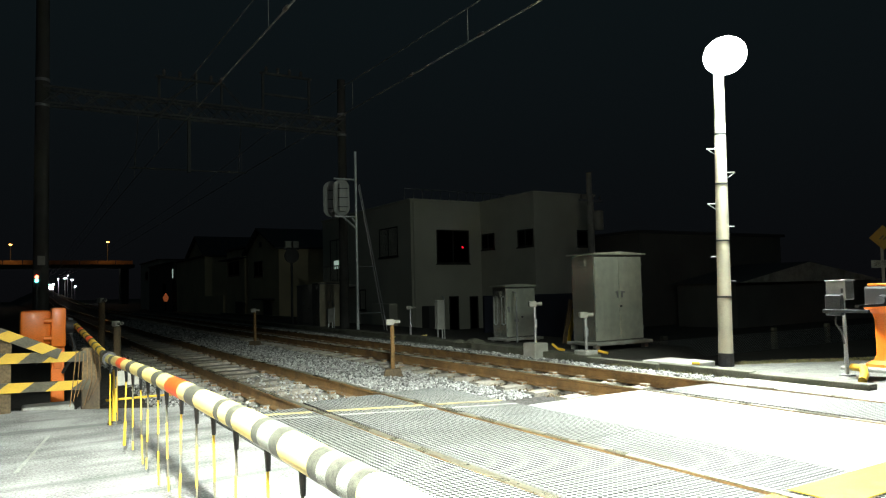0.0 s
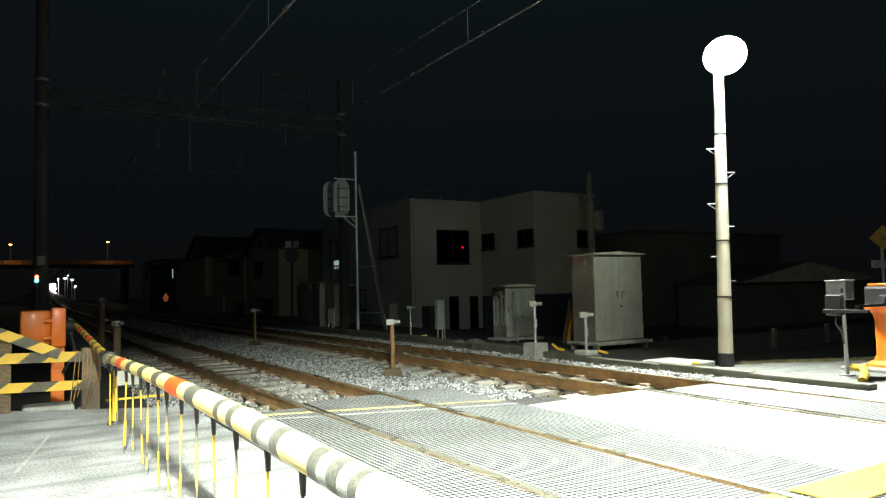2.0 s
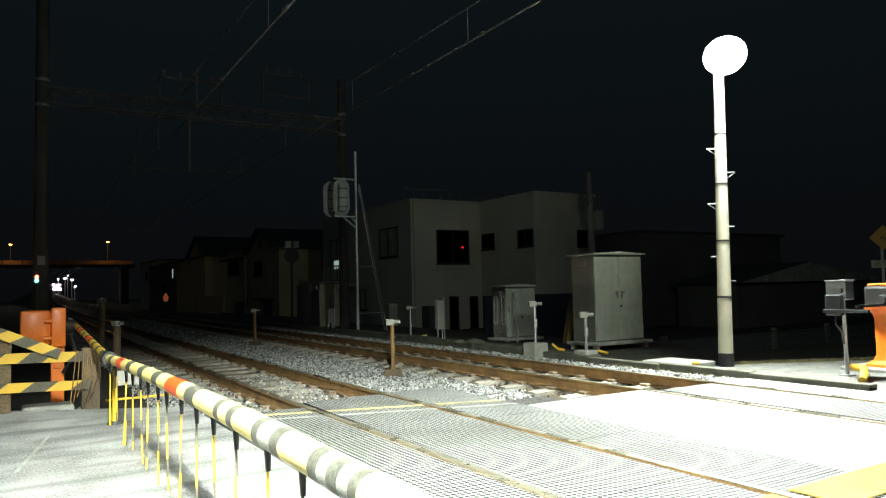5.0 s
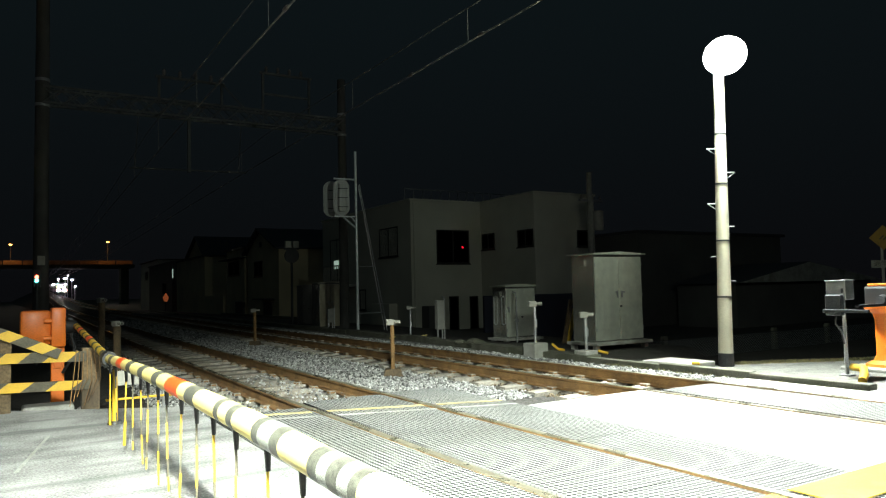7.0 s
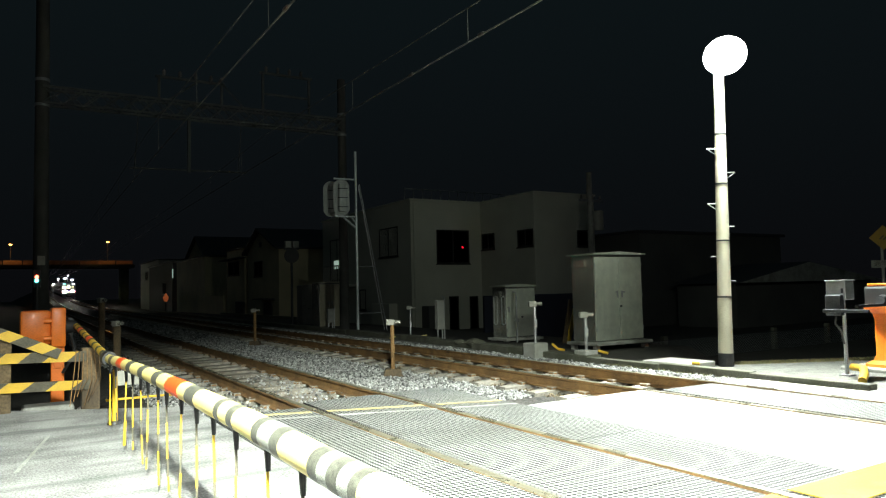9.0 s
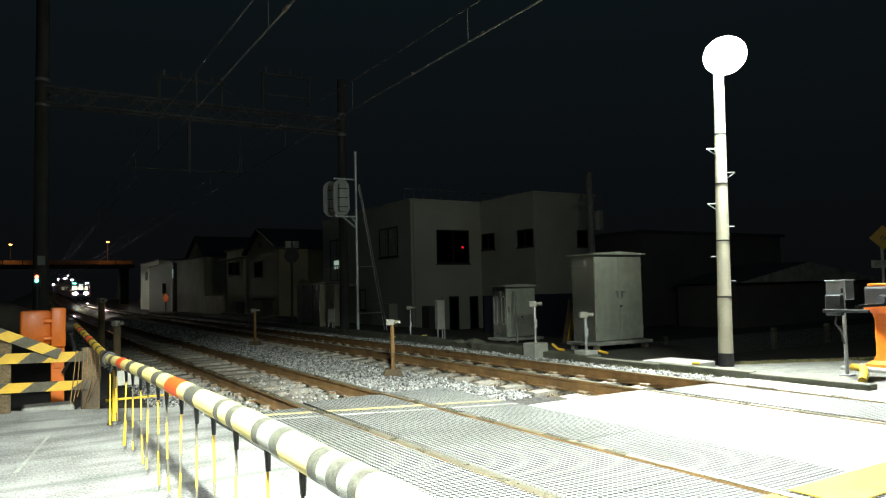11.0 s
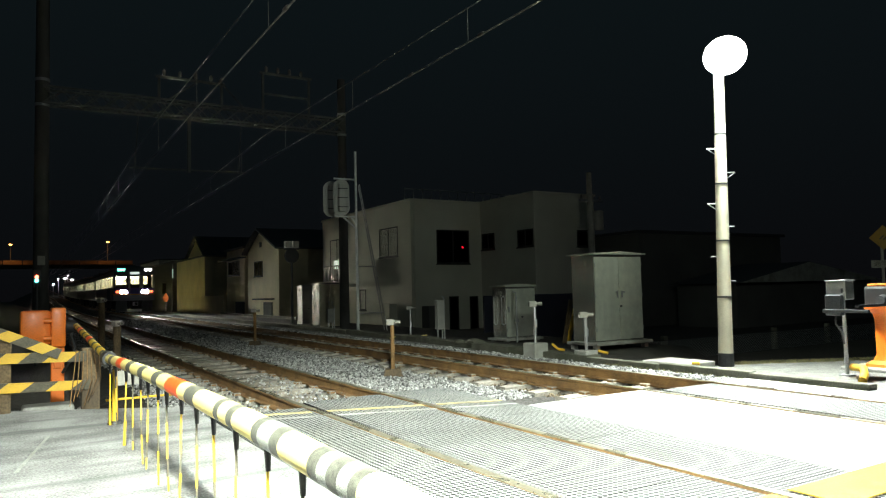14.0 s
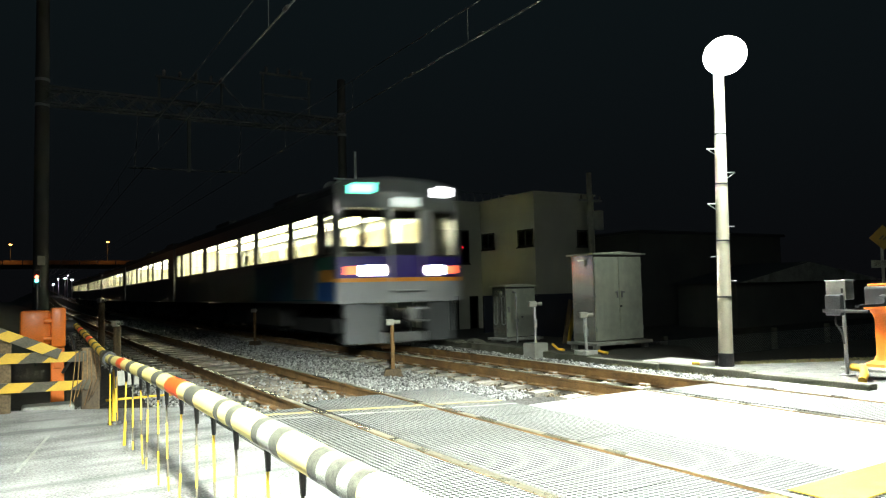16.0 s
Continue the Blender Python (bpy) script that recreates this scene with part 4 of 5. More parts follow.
    part("lamp_case", box(-0.09, 0.15, -0.13, -0.013, -0.44, 0.42, 0.02), M_SIGNAL, hd, "ribbed grey lamp case")
    for z in (-0.30, -0.02, 0.26):
        part("rib", box(-0.12, 0.18, -0.145, -0.131, z - 0.012, z + 0.012, 0.003), M_DARKMETAL, hd)
        part("hood", rod((0, 0.013, z), (0, 0.16, z), 0.085, 0.08, 16), M_BLACK, hd)
for z in (3.55, 4.70):
    part("bracket", box(-0.72, 0.03, -0.02, 0.03, z, z + 0.05, 0.004), M_GALV_LIT, sp, "bright bracket")
part("strut", rod((-0.42, 0, 3.55), (0, 0, 3.22), 0.03, None, 8), M_GALV_LIT, sp)
part("strut", rod((-0.16, 0, 3.55), (0, 0, 3.38), 0.03, None, 8), M_GALV_LIT, sp)
for x in (0.95,):
    part("stay", rod((x, -0.1, 0.0), (0.12, 0, 4.6), 0.017, None, 8), M_STEEL, sp, "slanting ladder stay")
    part("stay", rod((x + 0.08, 0.25, 0.0), (0.2, 0.25, 4.6), 0.017, None, 8), M_STEEL, sp)
for i, z in enumerate((0.62, 2.05)):
    w = 0.95 - 0.83 * z / 4.6
    part("tie_bar", rod((0, 0, z), (w, -0.08, z), 0.017, None, 8), M_STEEL, sp)
for i in range(12):
    z = 0.3 + 0.34 * i
    w = 0.95 - 0.83 * z / 4.6
    part("rung", rod((w, -0.1 + 0.1 * z / 4.6, z), (w + 0.08, 0.25, z), 0.009, None, 6), M_STEEL, sp)
solo("signal_footing", box(8.8, 9.3, 19.6, 20.1, -0.4, -0.04, 0.02), M_CONC, "concrete footing of the signal post", "footing")

# small dark marker signal by the rails
ms = thing("marker_signal", 8.75, 25.0, -0.1, 0, "dark round marker signal on a thin post", "signal")
part("post", rod((0, 0, -0.2), (0, 0, 2.9), 0.045, None, 10), M_DARKMETAL, ms, "", True)
part("disc", rod((0, 0.03, 2.66), (0, -0.05, 2.66), 0.27, None, 24), M_BLACK, ms, "round black board")
part("lamp_box", box(-0.26, -0.03, -0.1, 0.1, 2.95, 3.2, 0.02), M_GREYBOX, ms)
part("lamp_box", box(0.03, 0.26, -0.1, 0.1, 2.95, 3.2, 0.02), M_GREYBOX, ms)
part("crossbar", box(-0.28, 0.28, -0.02, 0.02, 2.88, 2.93, 0.004), M_DARKMETAL, ms)

# ---- overhead line: masts, lattice beam, wires ----
GY = 22.0
M_MAST = surf("dark_mast_concrete", (0.065, 0.065, 0.06), 0.9, 0, 0.25, 3, 60, 0.3, 0.004)
for x, r, h, lab in ((0.66, 0.20, 9.6, "thick dark concrete mast on the near side"), (9.52, 0.165, 8.4, "grey concrete mast behind the signal")):
    mt = thing("catenary_mast", x, GY, -0.4, 0, lab, "mast", "catenary masts")
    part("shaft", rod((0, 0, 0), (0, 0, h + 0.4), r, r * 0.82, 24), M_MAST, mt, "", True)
    for z in (6.9, 7.6):
        part("clamp", rod((0, 0, z - 0.04), (0, 0, z + 0.04), r * 0.93, None, 24), M_STEEL, mt, "", True)
    if r > 0.18:
        part("number_plate", box(-0.09, 0.09, -r - 0.02, -r - 0.005, 2.5, 2.75, 0.004), M_WHITEBOX, mt, "pale blank plate")

beam = thing("lattice_beam", 0.66, GY, 6.55, 0, "lattice steel beam spanning both tracks", "gantry beam")
LB = 8.86
for y in (-0.2, 0.2):
    for z in (0.0, 0.45):
        part("chord", box(0, LB, y - 0.03, y + 0.03, z - 0.03, z + 0.03, 0.006), M_TRUSS, beam)
    n = 18
    for i in range(n):
        a, b = LB * i / n, LB * (i + 1) / n
        z0, z1 = (0, 0.45) if i % 2 == 0 else (0.45, 0)
        part("lattice_bar", rod((a, y, z0), (b, y, z1), 0.017, None, 6), M_TRUSS, beam)
        part("lattice_bar", rod((a, y, z1), (b, y, z0), 0.017, None, 6), M_TRUSS, beam)
for i in range(10):
    x = LB * i / 9
    part("tie", box(x - 0.02, x + 0.02, -0.2, 0.2, -0.02, 0.02), M_TRUSS, beam)
for x0, x1, top in ((6.15, 7.70, 1.75), (3.02, 4.85, 1.2)):
    for x in (x0, x1):
        part("upright", box(x - 0.035, x + 0.035, -0.035, 0.035, 0.45, top, 0.005), M_TRUSS, beam)
    part("cross_bar", box(x0 - 0.1, x1 + 0.1, -0.035, 0.035, top - 0.06, top + 0.01, 0.005), M_TRUSS, beam)
    for k in range(4):
        x = x0 + (x1 - x0) * (k + 0.3) / 4
        bm = rod((x, 0, top + 0.005), (x, 0, top + 0.22), 0.02, None, 10)
        for d in range(3):
            rod((x, 0, top + 0.05 + 0.05 * d), (x, 0, top + 0.075 + 0.05 * d), 0.055, 0.05, 14, bm)
        part("insulator", bm, M_CERAMIC, beam, "brown ribbed insulator")
part("mid_bar", box(6.15, 7.7, -0.03, 0.03, 1.02, 1.08, 0.005), M_TRUSS, beam)
part("brace", rod((4.85, 0, 1.2), (5.6, 0, 0.45), 0.025, None, 8), M_TRUSS, beam)
part("brace", rod((4.2, 0, 1.2), (3.2, 0, 0.45), 0.025, None, 8), M_TRUSS, beam)
part("drop_post", box(3.82, 3.92, -0.05, 0.05, -1.65, 0.0, 0.008), M_TRUSS, beam, "hanging steel post")
part("registration_bar", rod((2.2, 0, -1.62), (5.6, 0, -1.55), 0.024, None, 8), M_TRUSS, beam)
for x in (2.35, 5.35):
    part("pull_off", rod((x, 0, -1.6), (x + 0.1, 0, 0.0), 0.014, None, 6), M_TRUSS, beam)


def wire(name, off, z0, sag, r, label, bias=0.0):
    pts = []
    for i in range(0, 66):
        s = -14 + 4 * i
        u = ((s - GY) % 44) / 44
        pts.append(along(s, off + bias * math.sin(s / 14), z0 - sag * 4 * u * (1 - u)))
    w = thing(name, label=label, category="overhead wire", group="overhead wires")
    part("strand", tube(pts, r, 6), M_WIRE, w, "", True)
    return w


for off, zc, zm in ((NEAR + GAUGE / 2, 5.07, 6.0), (NEAR + SPACING + GAUGE / 2, 5.43, 6.25)):
    w = wire("contact_wire", off, zc, 0.0, 0.013, "taut copper contact wire over a track", 0.0)
    wire("messenger_wire", off, zm, 0.28, 0.010, "slack messenger wire above the contact wire")
    for i in range(40):
        s = -10 + 5.0 * i
        u = ((s - GY) % 44) / 44
        part("dropper", rod(along(s, off, zc), along(s, off, zm - 0.28 * 4 * u * (1 - u)), 0.004, None, 5), M_WIRE, w)
    for s in (9.6, 12.1) if off > 5 else (9.2, 12.9):
        p = along(s, off, zc)
        part("ear_clamp", rod(p + Vector((0, -0.07, 0.01)), p + Vector((0, 0.07, 0.01)), 0.03, None, 10), M_CERAMIC, w, "pale splice clamp")

# ---- the pale two-storey house ----


def window_in(parent, c0, c1, z0, z1, plane, at, frame_w=0.05, bars=1):
    """A window in the wall x = at or y = at (outer face towards the camera), with frame, pane and sill."""
    def b(a0, a1, d0, d1, u0, u1, bm=None):
        return box(a0, a1, at + d0, at + d1, u0, u1, 0, bm) if plane == "y" else box(at + d0, at + d1, a0, a1, u0, u1, 0, bm)
    win = part("window", b(c0, c1, -0.02, 0.03, z0, z0 + frame_w), M_FRAME, parent, "dark-framed window, unlit")
    part("frame", b(c0, c1, -0.02, 0.03, z1 - frame_w, z1), M_FRAME, win)
    for k in range(bars + 2):
        u = c0 + (c1 - c0 - frame_w) * k / (bars + 1)
        part("frame", b(u, u + frame_w, -0.018, 0.028, z0 + frame_w, z1 - frame_w), M_FRAME, win)
    part("pane", b(c0 + 0.01, c1 - 0.01, 0.0, 0.012, z0 + 0.01, z1 - 0.01), M_DARKGLASS, win, "dark reflecting pane")
    part("sill", b(c0 - 0.04, c1 + 0.04, -0.06, 0.0, z0 - 0.05, z0 - 0.002), M_FRAME, win)


house = thing("house", 0, 0, 0, 0, "pale stuccoed two-storey house with dark windows", "house")
GZ = -0.8
part("wall", slab([(13.48, 24.5), (16.84, 24.5), (16.84, 20.9), (19.9, 20.9), (19.9, 33.8), (13.48, 33.8)], GZ, 4.76), M_STUCCO, house, "pale stucco walls")
part("parapet", slab([(13.42, 24.44), (16.78, 24.44), (16.78, 20.84), (19.96, 20.84), (19.96, 33.86), (13.42, 33.86)], 4.762, 4.84), M_STUCCO, house, "thin roof edge")
for i in range(14):
    u = i / 13
    part("rail_post", box(13.6 + 5.6 * u, 13.63 + 5.6 * u, 25.2, 25.23, 4.84, 5.32), M_STEEL, house)
part("roof_rail", box(13.6, 19.25, 25.19, 25.24, 5.32, 5.36), M_STEEL, house)
window_in(house, 14.66, 16.24, 2.24, 3.62, "y", 24.5)
window_in(house, 15.2, 15.66, -0.6, 0.9, "y", 24.5, bars=0)
window_in(house, 16.2, 16.62, -0.58, 0.88, "y", 24.5, bars=0)
window_in(house, 23.5, 24.4, 2.8, 3.46, "x", 16.84, bars=1)
window_in(house, 20.98, 21.95, 2.76, 3.42, "x", 16.84, bars=1)
window_in(house, 25.6, 27.3, 2.6, 3.83, "x", 13.48)
window_in(house, 28.76, 29.38, 0.36, 1.28, "x", 13.48, bars=0)
window_in(house, 31.1, 32.8, 1.75, 3.75, "x", 13.48)
part("string_course", box(13.455, 13.479, 24.6, 29.9, 1.42, 1.47), M_STUCCO, house)
part("meter_box", box(13.1, 13.478, 25.75, 27.4, -0.8, 0.66, 0.02), M_STUCCO, house, "pale meter cupboard")
part("lit_window", box(13.452, 13.46, 31.75, 32.3, 2.32, 2.72), M_LITPANE, house, "small lit pane")
# Red spot in the window: a small glowing disc set on the pane.
part("red_spot", rod((15.9, 24.46, 2.91), (15.9, 24.478, 2.91), 0.035, None, 12), M_RED_SPOT, house, "tiny glowing red spot on the pane")
window_in(house, 18.95, 19.75, 2.75, 3.4, "y", 20.9, bars=0)
part("downpipe", tube([(13.60, 24.44, 4.7), (13.60, 24.44, GZ)], 0.035, 10), M_STUCCO, house, "", True)
# The porch recess is a solid block with its darkness put into the colour.
part("porch", box(13.9, 14.5, 23.9, 24.49, -0.8, 0.55, 0.02), M_DARKWALL, house, "solid block coloured dark for a porch recess")

# a service pole behind the house and a taller dark neighbour
up = thing("utility_pole", 17.9, 19.0, -0.5, 0, "thin grey utility pole with a transformer bracket", "utility pole")
part("shaft", rod((0, 0, 0), (0, 0, 5.8), 0.13, 0.10, 14), M_CONC, up, "", True)
part("crossarm", box(-0.5, 0.6, -0.04, 0.04, 4.75, 4.83, 0.006), M_STEEL, up)
for x in (-0.4, 0.15, 0.5):
    part("insulator", rod((x, 0, 4.83), (x, 0, 4.98), 0.05, 0.03, 10), M_CERAMIC, up)
part("transformer", rod((0.28, -0.1, 3.7), (0.28, -0.1, 4.4), 0.2, None, 18), M_GREYBOX, up, "grey transformer can", True)


def plain_house(x0, x1, y0, y1, top, label, mat, gable=None, wins=(), flat=True, group="houses by the line"):
    h = thing("house", 0, 0, 0, 0, label, "house", group)
    part("wall", box(x0, x1, y0, y1, -0.5, top), mat, h)
    if gable:
        ymid, peak = gable
        bm = bmesh.new()
        pts = [(y0, top), (y1, top), (ymid, peak)]
        a = [bm.verts.new((x0, y, z)) for y, z in pts]
        b = [bm.verts.new((x1, y, z)) for y, z in pts]
        bm.faces.new(a)
        bm.faces.new(b[::-1])
        for i in range(3):
            bm.faces.new((a[i], b[i], b[(i + 1) % 3], a[(i + 1) % 3]))
        part("gable", bm, mat, h, "gable wall")
        for (ya, za), (yb, zb) in (((y0 - 0.3, top - 0.3 * (peak - top) / (ymid - y0)), (ymid, peak)), ((y1 + 0.3, top - 0.3 * (peak - top) / (y1 - ymid)), (ymid, peak))):
            bm = bmesh.new()
            v = [bm.verts.new(p) for p in ((x0 - 0.3, ya, za + 0.03), (x1, ya, za + 0.03), (x1, yb, zb + 0.03), (x0 - 0.3, yb, zb + 0.03))]
            w = [bm.verts.new(p.co + Vector((0, 0, 0.10))) for p in v]
            bm.faces.new(v)
            bm.faces.new(w[::-1])
            for i in range(4):
                bm.faces.new((v[i], w[i], w[(i + 1) % 4], v[(i + 1) % 4]))
            part("roof", bm, M_ROOF, h, "dark tiled roof slope")
    else:
        part("roof", box(x0 - 0.15, x1 + 0.15, y0 - 0.15, y1 + 0.15, top + 0.002, top + 0.12), M_ROOF, h, "flat dark roof edge")
    for c0, c1, z0, z1 in wins:
        window_in(h, c0, c1, z0, z1, "x", x0)
    return h


gabled = plain_house(12.5, 20, 37.8, 43.8, 3.72, "cream gabled house beside the line", M_BEIGE, (41.1, 4.95), ((40.75, 42.4, 2.24, 3.14),))
part("door", box(12.44, 12.499, 38.95, 40.5, -0.5, 0.72, 0.01), M_DARKWALL, gabled, "dark front door")
part("canopy", box(11.9, 12.498, 38.6, 40.9, 0.86, 0.94, 0.01), M_ROOF, gabled, "thin door canopy")
part("louvre", box(12.47, 12.499, 40.9, 41.3, 3.95, 4.25, 0.01), M_DARKWALL, gabled, "gable vent")
wing = plain_house(12.45, 20, 44.35, 48.6, 4.1, "cream flat-roofed wing next to the gabled house", M_BEIGE, None, ((45.5, 48.2, 2.45, 3.37),))
part("eave_strip", box(12.0, 12.448, 44.0, 49.2, 3.46, 3.54, 0.01), M_ROOF, wing, "thin eave over the window")
part("plinth", box(12.30, 12.449, 44.35, 46.0, -0.5, 0.75, 0.01), M_DARKWALL, wing, "dark side door")
plain_house(12.5, 22, 55.3, 66.0, 4.15, "long beige house wall facing the rails", M_BEIGE, None, ())
plain_house(14.2, 22, 62.6, 69.5, 4.7, "gabled house behind the beige wall", M_BEIGE, (65.6, 6.4), ())
solo("garden_wall", box(12.2, 12.35, 48.7, 54.9, -0.5, 1.15, 0.02), M_BEIGE, "beige rendered garden wall between two houses", "wall", kind="structure")
plain_house(13.0, 22, 70.5, 84, 4.4, "dark house farther along the line", M_DARKWALL, None, ((74, 76, 1.4, 2.6),))
plain_house(15.0, 26, 90, 104, 5.6, "grey apartment block far along the line", M_STUCCO, None, ((94, 96, 1.4, 2.6), (98, 100, 3.4, 4.5)))
plain_house(-16, -4.0, 34, 46, 4.0, "unlit dark house on the near side", M_DARKWALL, None, ())
plain_house(-18, -5.0, 60, 80, 4.6, "unlit dark building on the near side", M_DARKWALL, None, ())
plain_house(20.9, 30, 19.5, 30, 3.2, "unlit house behind the pale one", M_DARKWALL, None, ())
bal = thing("balcony", 12.66, 29.5, 1.42, 0, "small railed balcony on the pale house", "balcony")
part("floor_slab", box(0, 0.8, 0, 2.3, 0, 0.12), M_CONC, bal)
for i in range(12):
    part("baluster", box(0.0, 0.03, 0.02 + 0.2 * i, 0.05 + 0.2 * i, 0.12, 0.95), M_WHITEBOX, bal)
part("handrail", box(-0.02, 0.05, 0, 2.3, 0.95, 1.0), M_WHITEBOX, bal)
solo("boundary_wall", box(11.2, 11.35, 31.5, 45.4, -0.5, 0.09, 0.02), M_CONC_DARK, "rough dark concrete boundary wall in front of the houses", "wall", kind="structure")
solo("sheet_fence", box(11.2, 16.0, 16.2, 16.28, -0.6, 0.98), surf("navy_sheet_metal", (0.018, 0.020, 0.034), 0.6, 0.3, 0.2, 3, 40, 0.1, 0.004), "dark navy sheet-metal fence behind the cabinets", "fence")

# low-roofed shed and chain-link fence beyond the verge
sh = thing("shed", 0, 0, 0, 0, "grey shed with a low gabled roof, barely lit", "shed")
# Gable pale, wall and roof dark: lit and unlit faces set by colour.
part("wall", box(21.9, 30.8, 16, 18.6, -0.9, 1.18), M_DARKWALL, sh, "wall coloured dark as the unlit part")
bm = bmesh.new()
v = [bm.verts.new(p) for p in ((21.6, 15.7, 1.16), (31.1, 15.7, 1.16), (25.9, 15.7, 1.92), (21.6, 18.8, 1.16), (31.1, 18.8, 1.16), (25.9, 18.8, 1.92))]
for idx in ((0, 1, 2), (5, 4, 3), (0, 2, 5, 3), (2, 1, 4, 5), (1, 0, 3, 4)):
    bm.faces.new([v[i] for i in idx])
part("roof", bm, M_ROOF, sh, "dark low-pitched roof")
bm = bmesh.new()
tri = [[bm.verts.new((x, y, z)) for x, z in ((21.7, 1.17), (31.0, 1.17), (25.9, 1.9))] for y in (15.66, 15.69)]
bm.faces.new(tri[0])
bm.faces.new(tri[1][::-1])
for i in range(3):
    bm.faces.new((tri[0][i], tri[1][i], tri[1][(i + 1) % 3], tri[0][(i + 1) % 3]))
part("gable", bm, M_CONC, sh, "pale gable slab, coloured as the lit part")
cf = thing("chain_link_fence", 0, 0, 0, 0, "chain-link fence on concrete posts beside the verge", "fence")
FA, FB = Vector((11.2, 10.6, -0.75)), Vector((25.0, 10.6, -0.75))
for x in (12.0, 13.89, 15.87, 18.13, 20.72, 23.5):
    part("post", box(x - 0.06, x + 0.06, FA.y - 0.05, FA.y + 0.05, -0.85, 0.06, 0.01), M_CONC_DARK, cf)
bm = bmesh.new()
d = (FB - FA)
L = d.length
n = int(L / 0.09)
for i in range(-11, n):
    for sgn in (1, -1):
        a, b = (i * 0.09, i * 0.09 + 1.0) if sgn > 0 else (i * 0.09 + 1.0, i * 0.09)
        za, zb = 0.0, 1.0
        if a < 0:
            za, a = -a, 0
        if b < 0:
            zb, b = 1.0 + b, 0
        if a > L or b > L:
            continue
        rod(FA + d * (a / L) + Vector((0, -0.06, za * 0.72)), FA + d * (b / L) + Vector((0, -0.06, zb * 0.72)), 0.004, None, 3, bm)
part("mesh", bm, M_STEEL, cf, "wire mesh", kind="stuff")
part("top_wire", rod(FA + Vector((0, -0.06, 0.72)), FB + Vector((0, -0.06, 0.72)), 0.008, None, 6), M_DARKMETAL, cf)

# ---- far distance: road bridge, sodium lamps, station lights, line signal ----
br = thing("road_bridge", 0, 190, 0, 0, "road bridge over the railway with orange-lit parapet panels", "bridge")
part("deck", box(-70, 26, 0, 8, 8.6, 9.4), M_CONC_DARK, br)
M_PARAPET = surf("parapet_panel", (0.30, 0.22, 0.16), 0.8, 0, 0.35, 0.5, 3, 0.0)
for i in range(24):
    part("parapet_panel", box(-70 + 4 * i + 0.08, -66 + 4 * i - 0.08, 3.0, 3.15, 9.402, 10.5), M_PARAPET, br)
for x in (-30, -6, 24):
    part("pier", box(x - 0.9, x + 0.9, 2, 6, -0.6, 8.6), M_CONC_DARK, br)
for x, y, z, px in ((-0.4, 195, 14.2, 1), (20.4, 195, 15.1, 1)):
    sl = thing("street_lamp", x, y, 9.4, 0, "orange sodium street lamp on the bridge", "street lamp", "bridge lamps")
    part("column", rod((0, 0, 0), (0, 0, z - 9.4), 0.09, 0.06, 8), M_STEEL, sl)
    part("lamp_head", box(-0.35, 0.35, -0.2, 0.1, z - 9.4, z - 9.15, 0.05), M_SODIUM, sl, "glowing orange lamp")
lamp("sodium_light", "POINT", 260, (1.0, 0.4, 0.08), Matrix.Translation((-0.4, 191.2, 13.4)), 0.3)
lamp("sodium_light", "POINT", 260, (1.0, 0.4, 0.08), Matrix.Translation((20.4, 191.2, 14.0)), 0.3)
for x, y, z, w in ((12.85, 228, 7.0, 0.75), (14.7, 230, 6.6, 0.5), (11.4, 232, 6.9, 0.3), (10.0, 230, 5.3, 0.3), (14.0, 236, 8.0, 0.25), (15.2, 226, 4.6, 0.3)):
    st = thing("platform_lamp", x, y, 2.2, 0, "white platform lamp at the distant station", "lamp", "station lamps")
    part("column", rod((0, 0, -2.0), (0, 0, z - 2.2), 0.06, None, 8), M_STEEL, st)
    part("lamp_head", box(-w / 2, w / 2, -0.2, 0.2, z - 2.2, z - 2.0, 0.04), M_WHITEDOT, st, "glowing white lamp")
pl = thing("porch_lamp", 12.3, 70.2, 0, 0, "orange porch lamp glimmering on a far wall", "lamp")
part("pole", rod((0, 0, -0.5), (0, 0, 0.75), 0.05, None, 8), M_DARKMETAL, pl)
part("shade", rod((0, 0, 1.05), (0, 0, 1.5), 0.28, 0.05, 12), M_ORANGEDOT, pl, "glowing orange shade")
part("globe", rod((0, 0, 0.72), (0, 0, 1.04), 0.14, 0.26, 12), M_ORANGEDOT, pl, "glowing orange globe")
tl = thing("tube_lamp", 12.85, 69.8, 0, 0, "upright white tube lamp by a far house", "lamp")
part("pole", rod((0, 0, -0.5), (0, 0, 2.9), 0.04, None, 8), M_DARKMETAL, tl)
part("tube", rod((0, 0, 2.9), (0, 0, 3.75), 0.05, None, 8), M_LITPANE, tl, "dim white tube")
ls = thing("line_signal", 0.51, 19.9, -0.45, 0, "small dark colour-light signal beside the near mast", "signal")
part("post", rod((0, 0, 0), (0, 0, 2.0), 0.035, None, 10), M_DARKMETAL, ls)
part("head", box(-0.09, 0.09, -0.02, 0.10, 1.92, 2.36, 0.02), M_BLACK, ls, "black signal head")
part("red_lens", rod((0, -0.021, 2.18), (0, -0.04, 2.18), 0.042, None, 16), M_SIG_RED, ls, "glowing red lens")
part("green_lens", rod((0, -0.021, 2.09), (0, -0.04, 2.09), 0.042, None, 16), M_SIG_GREEN, ls, "glowing green lens")

# ---- the train ----
CAR, HALF = 17.7, 1.37
M_CARSIDE = surf("dull_stainless_side", (0.30, 0.31, 0.31), 0.36, 0.85, 0.12, 1.2, 40, 0.06, 0.003)
M_CARGREY = surf("train_grey_paint", (0.13, 0.14, 0.142), 0.4, 0, 0.1, 2, 40, 0.04, 0.002, clear=0.2)
